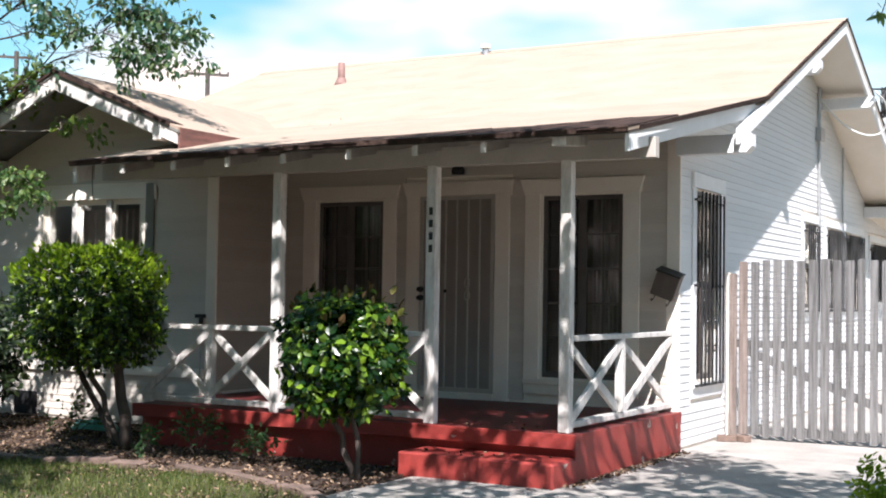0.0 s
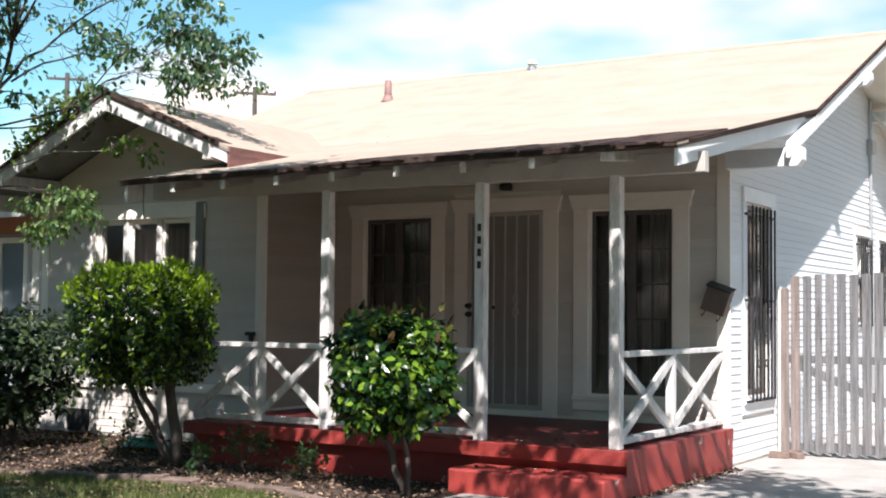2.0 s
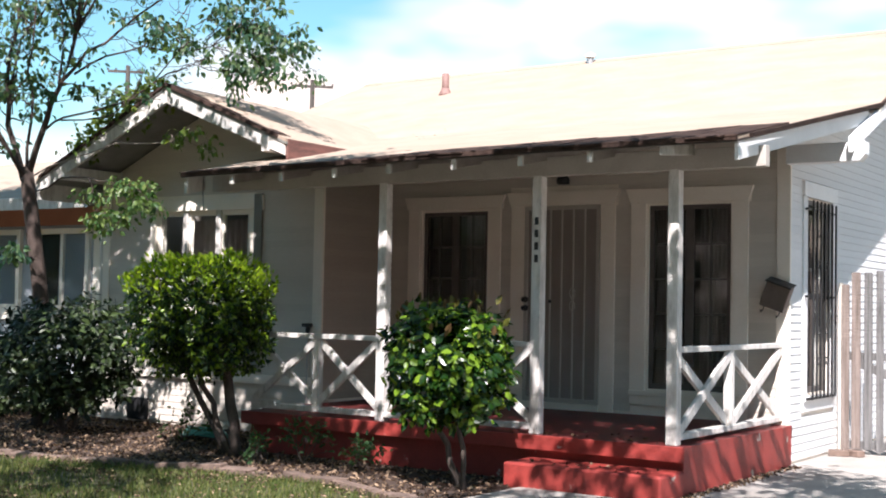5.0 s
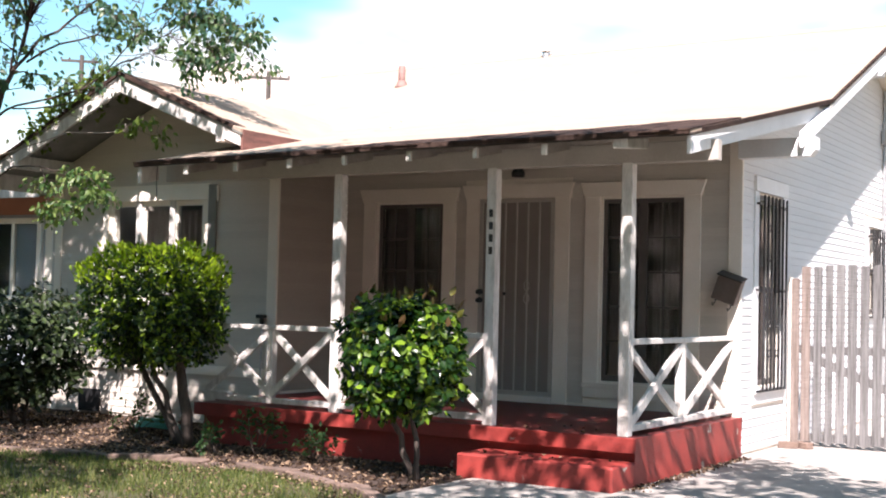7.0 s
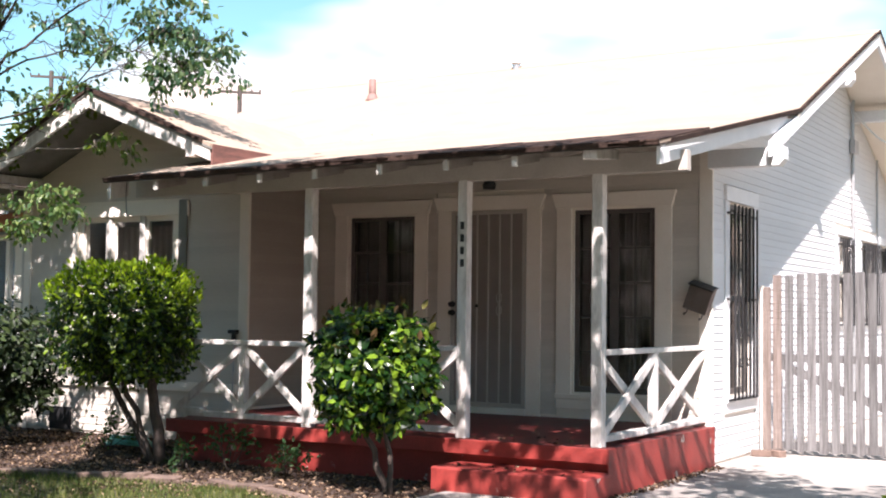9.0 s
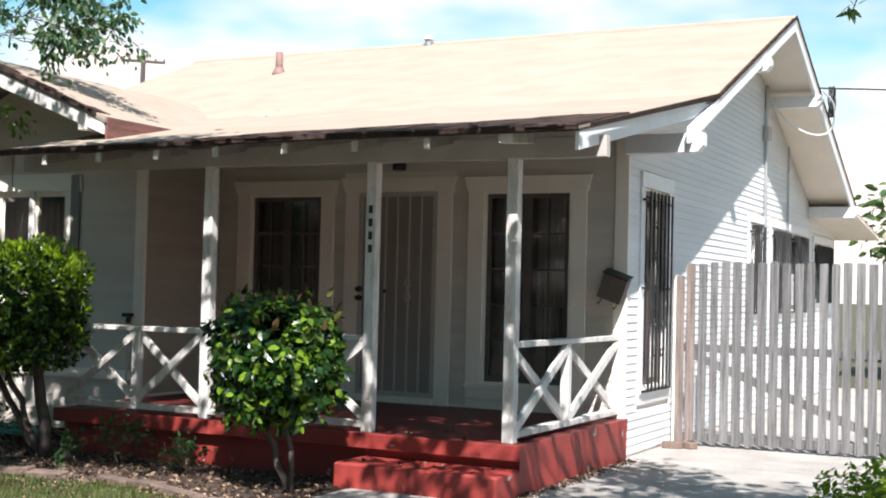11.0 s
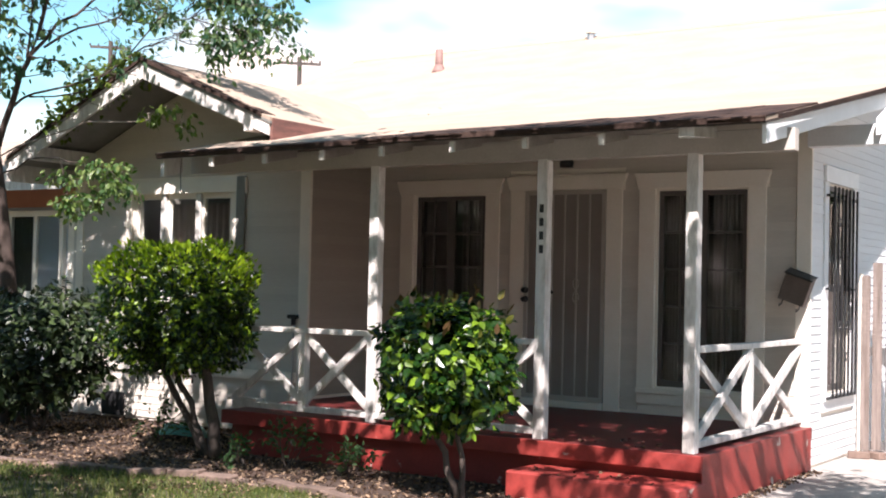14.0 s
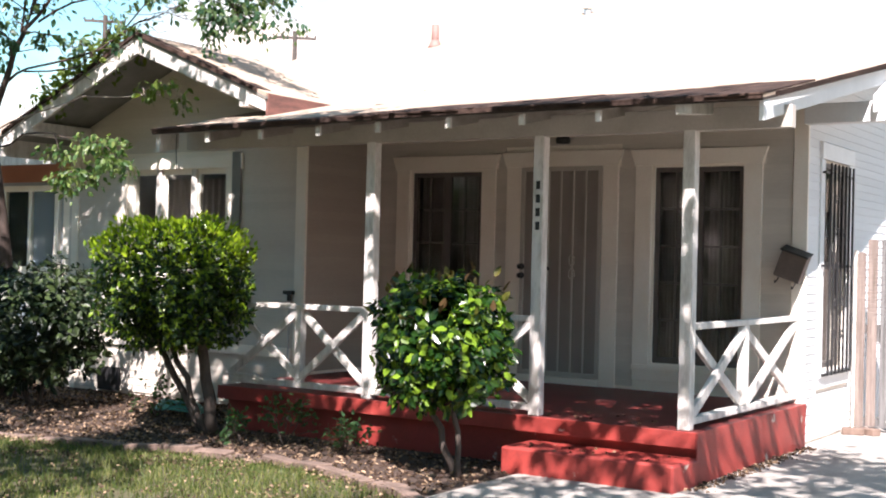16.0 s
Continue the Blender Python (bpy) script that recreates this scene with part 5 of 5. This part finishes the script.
for u in (-0.08, 0.08):
    bm = tube(bmesh.new(), [T @ Vector((u, -0.03, -0.12)), T @ Vector((u, -0.04, -0.17)), T @ Vector((u, -0.08, -0.19)), T @ Vector((u, -0.10, -0.165))], [0.005] * 4, 6)
    part("paper_hook", bm, M_IRON, box_ob)

lamp = thing("porch_lamp", (-2.23, 2.40, 2.80), "small black wall lamp above the door", "lamp")
part("backplate", lathe(bmesh.new(), FF(-2.29, 2.79, 0.03), [(0.055, 0), (0.055, 0.02), (0.03, 0.03)], 14, "y"), M_IRON, lamp)
part("shade", lathe(bmesh.new(), (-2.23, 2.36, 2.72), [(0.065, 0.0), (0.072, 0.045), (0.045, 0.095), (0.02, 0.115)], 14), M_IRON, lamp, smooth=True)
part("arm", tube(bmesh.new(), [FF(-2.29, 2.79, 0.05), (-2.26, 2.38, 2.82), (-2.23, 2.36, 2.82)], [0.012] * 3, 8), M_IRON, lamp)

# Four dark marks one above another on the middle post.
sign = thing("number_plate", (-1.16, -0.003, 2.0), "four small dark plain bars down the post", "sign")
for i, z in enumerate((2.155, 2.05, 1.945, 1.84)):
    part("mark", box(-1.200, -1.166, -0.008, -0.0005, z - 0.032, z + 0.032), M_IRON, sign)

tap = thing("wall_tap", (-4.661, 1.18, 1.2), "dark small tap box on the wing wall", "tap")
part("body", bx(bmesh.new(), -4.733, -4.609, 1.175, 1.215, 0.028, 0.075, WW), M_IRON, tap, bevel=0.006)
part("spout", bx(bmesh.new(), -4.686, -4.645, 1.11, 1.175, 0.03, 0.065, WW), M_IRON, tap, bevel=0.005)
part("pipe", tube(bmesh.new(), [WW(-4.666, 1.11, 0.045), WW(-4.666, 0.1, 0.045)], [0.011, 0.011], 8), M_ZINC, tap)

conduit = thing("conduit", (0.16, 8.1, 2.5), "grey electrical conduit up the side wall", "conduit")
part("tube", tube(bmesh.new(), [SS(8.12, 0.4, 0.045), SS(8.12, 4.25, 0.045), SS(8.12, 4.35, 0.05)], [0.022] * 3, 8), M_ZINC, conduit)
part("meter_box", bx(bmesh.new(), 8.02, 8.22, 3.62, 3.80, 0.022, 0.10, SS), M_ZINC, conduit, bevel=0.006)
conduit2 = thing("conduit", (0.16, 9.55, 2.5), "grey electrical conduit up the side wall", "conduit")
part("tube", tube(bmesh.new(), [SS(9.62, 2.3, 0.04), SS(9.62, 3.7, 0.04)], [0.014] * 2, 8), M_ZINC, conduit2)
cable = thing("service_cable", (0.8, 8.2, 3.9), "white looped service cable at the gable eave", "cable")
loop = [(0.16, 8.12, 4.2), (0.45, 8.3, 3.85), (0.72, 8.5, 3.72), (0.92, 8.6, 3.80), (0.98, 8.4, 4.10), (0.86, 8.1, 4.28)]
soft = []
for i in range(len(loop) - 1):
    p0, p1, p2, p3 = (Vector(loop[max(0, min(len(loop) - 1, i + j))]) for j in (-1, 0, 1, 2))
    soft += [0.5 * (2 * p1 + (p2 - p0) * a + (2 * p0 - 5 * p1 + 4 * p2 - p3) * a * a + (3 * p1 - p0 - 3 * p2 + p3) * a ** 3) for a in (0, 0.2, 0.4, 0.6, 0.8)]
part("loop", tube(bmesh.new(), soft, [0.014] * len(soft), 6), M_WHITECABLE, cable, smooth=True)
coil = [(0.93 + 0.03 * math.sin(i * 0.9), 8.55 + 0.11 * math.cos(i * 0.55), 4.16 + 0.20 * math.sin(i * 0.55)) for i in range(40)]
part("cable_coil", tube(bmesh.new(), coil, [0.014] * 40, 6), M_WIRE, cable, "coil of black cable", smooth=True)
part("drop_wire", tube(bmesh.new(), [(0.86, 8.1, 4.28), (4.5, 14, 4.9), (9, 25, 6.5)], [0.012] * 3, 6), M_WIRE, cable)

wire = thing("eave_wire", (-4.70, -0.38, 2.5), "thin dark wire hanging from the porch eave", "wire")
part("strand", tube(bmesh.new(), [(-4.712, -0.36, 2.64), (-4.70, -0.38, 2.50), (-4.692, -0.38, 2.40), (-4.685, -0.38, 2.31)], [0.004] * 4, 5), M_WIRE, wire)

# ---- things on the ground ----
hose = thing("garden_hose", (-5.5, 0.55, 0), "coiled green garden hose by the wing wall", "hose")
pts = [(-5.45 + (0.30 - 0.002 * i) * math.cos(i * 0.45), 0.50 + (0.18 - 0.001 * i) * math.sin(i * 0.45), 0.012 + 0.0016 * i + 0.012 * math.sin(i * 1.3)) for i in range(60)]
part("coil", tube(bmesh.new(), pts, [0.013] * 60, 6), M_HOSE, hose, smooth=True)

brng = random.Random(9)
edging = thing("brick_edging", (-3.5, -1.4, 0), "uneven row of old red bricks edging the bed", "edging")
for (ax, ay), (bx_, by_) in zip(bed_edge, bed_edge[1:]):
    n = max(1, round(math.hypot(bx_ - ax, by_ - ay) / 0.345))
    for i in range(n):
        a = (i + 0.5) / n
        m = Matrix.Translation((ax + (bx_ - ax) * a + brng.uniform(-0.02, 0.02), ay + (by_ - ay) * a + brng.uniform(-0.03, 0.03), brng.uniform(-0.028, 0.012))) @ Euler((brng.uniform(-0.10, 0.10), brng.uniform(-0.07, 0.07), math.atan2(by_ - ay, bx_ - ax) + brng.uniform(-0.12, 0.12))).to_matrix().to_4x4()
        bm = box(-0.165, 0.165, -0.06, 0.06, -0.03, 0.03)
        bm.transform(m)
        part("brick", bm, M_BRICK, edging, bevel=0.008)
for k, (x, y, turn) in enumerate(((0.27, 3.62, 0.3), (0.40, 3.70, -0.5))):
    bm = box(-0.1, 0.1, -0.05, 0.05, 0.0, 0.065)
    bm.transform(Matrix.Translation((x, y, 0)) @ Matrix.Rotation(turn, 4, "Z"))
    solo("brick", bm, M_BRICK, "loose red brick on the concrete by the gate", "brick", group="loose bricks", at=(x, y, 0), bevel=0.008)

for k, (x, y, h) in enumerate(((-3.25, -0.50, 0.36), (-2.62, -0.48, 0.27), (-3.62, -0.62, 0.24), (-5.35, 0.1, 0.36))):
    rng = np.random.default_rng(50 + k)
    rose = thing("rose_bush", (x, y, 0), "small straggly rose bush in the dry bed", "bush", "roses along the porch")
    bm, tips = bmesh.new(), []
    for j in range(5):
        bm = bmesh.new()
        branching(bm, rng, (x, y, -0.02), (rng.normal(0, 0.5), rng.normal(0, 0.4), 1), h * 0.5, 0.006, 2, tips, 0.5)
        part("stem", bm, M_PALEBARK, rose)
    v, f = leafage(rng, [t for t in tips if rng.random() < 0.5], 3, 0.05, 0.03)
    mesh_object("foliage", v, f, L_ROSE, rose)

# Grass and fallen leaves.
def bed_y(x):
    return np.interp(x, [p[0] for p in bed_edge], [p[1] for p in bed_edge])


rng = np.random.default_rng(70)
k = 58000
gx = rng.uniform(-10.4, -1.1, k)
gy = bed_y(gx) - 0.05 - 3.4 * rng.random(k) ** 1.2
side = rng.random(k) < 0.14
gx[side] = rng.uniform(-14.0, -10.4, side.sum())
gy[side] = rng.uniform(-3.5, 2.9, side.sum())
keep = rng.random(k) < 0.45 + 0.55 * (np.sin(gx * 2.1 + gy) * np.cos(gy * 2.7 - gx * 0.8) > -0.3)
gx, gy = gx[keep], gy[keep]
k = len(gx)
foot = np.stack([gx, gy, np.full(k, -0.036)], 1)
ang, lean = rng.uniform(0, 6.28, k), rng.normal(0, 0.022, (k, 2))
hgt = rng.uniform(0.03, 0.075, k)
sd = np.stack([np.cos(ang), np.sin(ang), 0 * ang], 1) * 0.0035
tip = foot + np.stack([lean[:, 0], lean[:, 1], hgt], 1)
mid = foot + np.stack([lean[:, 0] * 0.4, lean[:, 1] * 0.4, hgt * 0.6], 1)
gv = np.stack([foot - sd, foot + sd, mid + sd * 0.8, mid - sd * 0.8, tip], 1).reshape(-1, 3)
tri = np.array([[0, 1, 2], [0, 2, 3], [3, 2, 4]])
gf = (np.arange(k)[:, None, None] * 5 + tri[None]).reshape(-1, 3)
tagged(mesh_object("grass", gv, gf, L_GRASS), "thin sunburnt lawn grass with bare patches", "grass", kind="stuff")

k = 17000
lx = rng.uniform(-10.3, -1.1, k)
ly = rng.uniform(-1.9, 1.2, k)
keep = (ly > bed_y(lx)) & ((ly < -0.08) | (lx < -4.5))
lx, ly = lx[keep], ly[keep]
at = np.stack([lx, ly, rng.uniform(-0.008, 0.014, len(lx))], 1)
out = rng.normal(0, 1, (len(lx), 3)) * np.array((1, 1, 0.12))
lv, lf = leaves(rng, at, out, 0.040, 0.5, 0.0, 0.35)
tagged(mesh_object("leaf_litter", lv, lf, L_LITTER), "dry brown fallen leaves over the soil bed", "leaves", kind="stuff")
k = 15000
lx = rng.uniform(-8.2, -1.1, k)
ly = bed_y(lx) - 0.03 - 3.0 * rng.random(k) ** 1.2
keep = np.array([noise.noise(Vector((a * 1.9, b * 3.1, 4.0))) + 0.6 * noise.noise(Vector((a * 6.0, b * 8.0, 1.0))) > 0.12 or rng.random() < 0.07 for a, b in zip(lx, ly)])
lx, ly = lx[keep], ly[keep]
k = len(lx)
at = np.stack([lx, ly, rng.uniform(-0.01, 0.028, k)], 1)
lv, lf = leaves(rng, at, rng.normal(0, 1, (k, 3)) * np.array((1, 1, 0.3)), 0.026, 0.5, 0.0, 0.3)
tagged(mesh_object("leaf_litter", lv, lf, L_LITTER), "pale fallen leaves scattered on the lawn", "leaves", kind="stuff")
k = 500
ey = rng.uniform(-0.3, 2.4, k)
at = np.stack([0.20 + np.abs(rng.normal(0, 0.05, k)), ey, rng.uniform(0.003, 0.012, k)], 1)
lv, lf = leaves(rng, at, rng.normal(0, 1, (k, 3)) * np.array((1, 1, 0.1)), 0.035, 0.6, 0.0, 0.2)
tagged(mesh_object("leaf_litter", lv, lf, L_LITTER), "dry leaves gathered along the porch base", "leaves", kind="stuff")

k = 70
sx = rng.uniform(-1.15, 0.1, k)
sy = np.where(rng.random(k) < 0.6, rng.uniform(-0.42, -0.08, k), rng.uniform(-0.02, 0.5, k))
at = np.stack([sx, sy, np.where(sy < -0.06, 0.192, FL + 0.006)], 1)
lv, lf = leaves(rng, at, rng.normal(0, 1, (k, 3)) * np.array((1, 1, 0.1)), 0.035, 0.5, 0.0, 0.2)
tagged(mesh_object("leaf_litter", lv, lf, L_LITTER), "dry leaves on the red porch step", "leaves", kind="stuff")

# Dry leaves caught in the valley beside the wing.
k = 9
lx, ly = rng.normal(-4.2, 0.35, k), 2.7 + rng.normal(0, 0.6, k)
lx = np.clip(lx, -4.9, -3.0)
lz = np.maximum(KINK_Z - PORCH_PITCH * (KINK_Y - ly), RIDGE_Z - PITCH * (RIDGE_Y - ly)) + 0.016
lv, lf = leaves(rng, np.stack([lx, ly, lz], 1), rng.normal(0, 1, (k, 3)) * np.array((1, 1, 0.3)), 0.032, 0.5, 0.0, 0.2)
tagged(mesh_object("leaf_litter", lv, lf, L_LITTER), "dry leaves caught in the roof valley", "leaves", kind="stuff")

# ---- neighbours and distance ----
nb = thing("neighbour_house", (-13, 5, 0), "neighbouring house with an orange frieze and wide white windows", "house")
NY = 3.0
f = FRONT(NY)
part("wall", box(-18.5, -10.05, NY, 9.5, 0.0, 2.52), M_NBWALL, nb, "grey-blue stucco wall")
part("frieze", bx(bmesh.new(), -18.5, -10.04, 2.50, 2.76, 0.0, 0.02, f), M_CORAL, nb, "orange frieze band")
part("roof", slab(bmesh.new(), [(-19.2, 2.35, 2.84), (-9.6, 2.35, 2.84), (-9.6, 6.3, 4.0), (-19.2, 6.3, 4.0)], 0.05), M_ROOF, nb)
part("roof", slab(bmesh.new(), [(-9.6, 10.2, 2.86), (-19.2, 10.2, 2.86), (-19.2, 6.3, 4.0), (-9.6, 6.3, 4.0)], 0.05), M_ROOF, nb)
part("gable", hexa(bmesh.new(), [(NY, 2.5), (9.5, 2.5), (6.3, 3.85)], 0.0, 0.1, SIDE(-10.15)), M_NBWALL, nb)
part("fascia", box(-19.2, -9.6, 2.32, 2.35, 2.68, 2.85), M_WORN, nb)
part("corner_board", bx(bmesh.new(), -10.17, -10.03, 0.0, 2.5, 0.0, 0.03, f), M_TRIM, nb)
part("sill_band", bx(bmesh.new(), -18.5, -10.18, 1.10, 1.25, 0.0, 0.06, f), M_TRIM, nb)
for x0, x1 in ((-14.6, -11.78), (-11.42, -10.24)):
    win = adopt(new("window"), nb)
    tagged(win, "wide white-framed window")
    bm = bmesh.new()
    bx(bm, x0, x0 + 0.08, 1.25, 2.45, 0, 0.06, f), bx(bm, x1 - 0.08, x1, 1.25, 2.45, 0, 0.06, f), bx(bm, x0 + 0.08, x1 - 0.08, 2.37, 2.45, 0.001, 0.059, f), bx(bm, x0 + 0.08, x1 - 0.08, 1.25, 1.33, 0.001, 0.059, f)
    bx(bm, (x0 + x1) / 2 - 0.03, (x0 + x1) / 2 + 0.03, 1.33, 2.37, 0.002, 0.058, f)
    part("frame", bm, M_TRIM, win)
    part("pane", bx(bmesh.new(), x0 + 0.08, x1 - 0.08, 1.33, 2.37, 0.026, 0.032, f), M_GLASS, win)
    part("backing", bx(bmesh.new(), x0 + 0.08, x1 - 0.08, 1.33, 2.37, 0.002, 0.004, f), M_IRON, win)
    part("blind", bx(bmesh.new(), (x0 + x1) / 2 - 0.1, x1 - 0.08, 1.33, 2.37, 0.004, 0.012, f), M_BLIND, win)

for (x, y, z, arm) in ((-25.0, 25.3, 9.3, 0.74), (-32.6, 23.5, 10.2, 0.74)):
    pole = thing("utility_pole", (x, y, 0), "dark wooden utility pole with a crossarm behind the house", "utility pole", "poles")
    part("pole_shaft", tube(bmesh.new(), [(x, y, 0), (x, y, z + 0.1)], [0.13, 0.085], 10), M_WOODPOLE, pole)
    for a in (-0.5, -0.3, 0.28, 0.48):
        part("insulator", lathe(bmesh.new(), (x + a * 1.1, y + a, z - 0.09), [(0.025, 0.0), (0.04, 0.025), (0.03, 0.05), (0.04, 0.07), (0.015, 0.09)], 8), M_WOODPOLE, pole)
    part("crossarm", bar(bmesh.new(), (x - 0.55, y - 0.5, z - 0.13), (x + 0.55, y + 0.5, z - 0.13), 0.08, 0.09), M_WOODPOLE, pole)

far = thing("far_tree", (3.2, 24, 0), "pale green tree behind the house", "tree")
rng = np.random.default_rng(90)
bm, tips = bmesh.new(), []
tube(bm, [(3.2, 24, -0.1), (3.2, 24, 2.0)], [0.25, 0.18], 8)
part("trunk", bm, M_BARK, far)
at, out = shell_points(rng, 5000, (3.2, 24, 3.4), (4.2, 2.5, 2.0), 2.0, 0.5)
v, f = leaves(rng, at, out, 0.25, 0.6)
mesh_object("crown", v, f, L_FAR, far)

garage = thing("garage", (3.5, 17, 0), "pale stucco garage at the end of the driveway", "garage")
part("wall", box(0.9, 8.0, 16.5, 22.0, 0, 2.7), M_SIDE, garage)
part("roof", slab(bmesh.new(), [(0.6, 16.1, 2.74), (8.3, 16.1, 2.74), (8.3, 19.2, 3.5), (0.6, 19.2, 3.5)], 0.08), M_ROOF, garage)
part("garage_door", box(2.6, 5.2, 16.44, 16.5, 0.02, 2.1), M_TRIM, garage)

# Unseen trees added across the street and beside the lots; they close the view behind and cut sky light on the porch.
rng = np.random.default_rng(120)
at, out = [], []
for cx, cy, r, h in [(x, -29 - 4 * (i % 2), 5.6, 14 + 2.5 * math.sin(i * 1.7)) for i, x in enumerate(range(-44, 50, 7))] + [(-30, y, 5, 7.5) for y in (-26, -16, -8)] + [(20, y, 4.5, 6.5) for y in (-24, -15)]:
    a, o = shell_points(rng, 2200, (cx, cy, h * 0.52), (r, r * 0.8, h * 0.5), 2.3, 0.6)
    at.append(a), out.append(o)
lv, lf = leaves(rng, np.concatenate(at), np.concatenate(out), 0.75, 0.7)
tagged(mesh_object("sky_blocking_woods", lv, lf, L_DARK), "dense row of dark green trees added across the street to block sky light", "trees", kind="stuff")
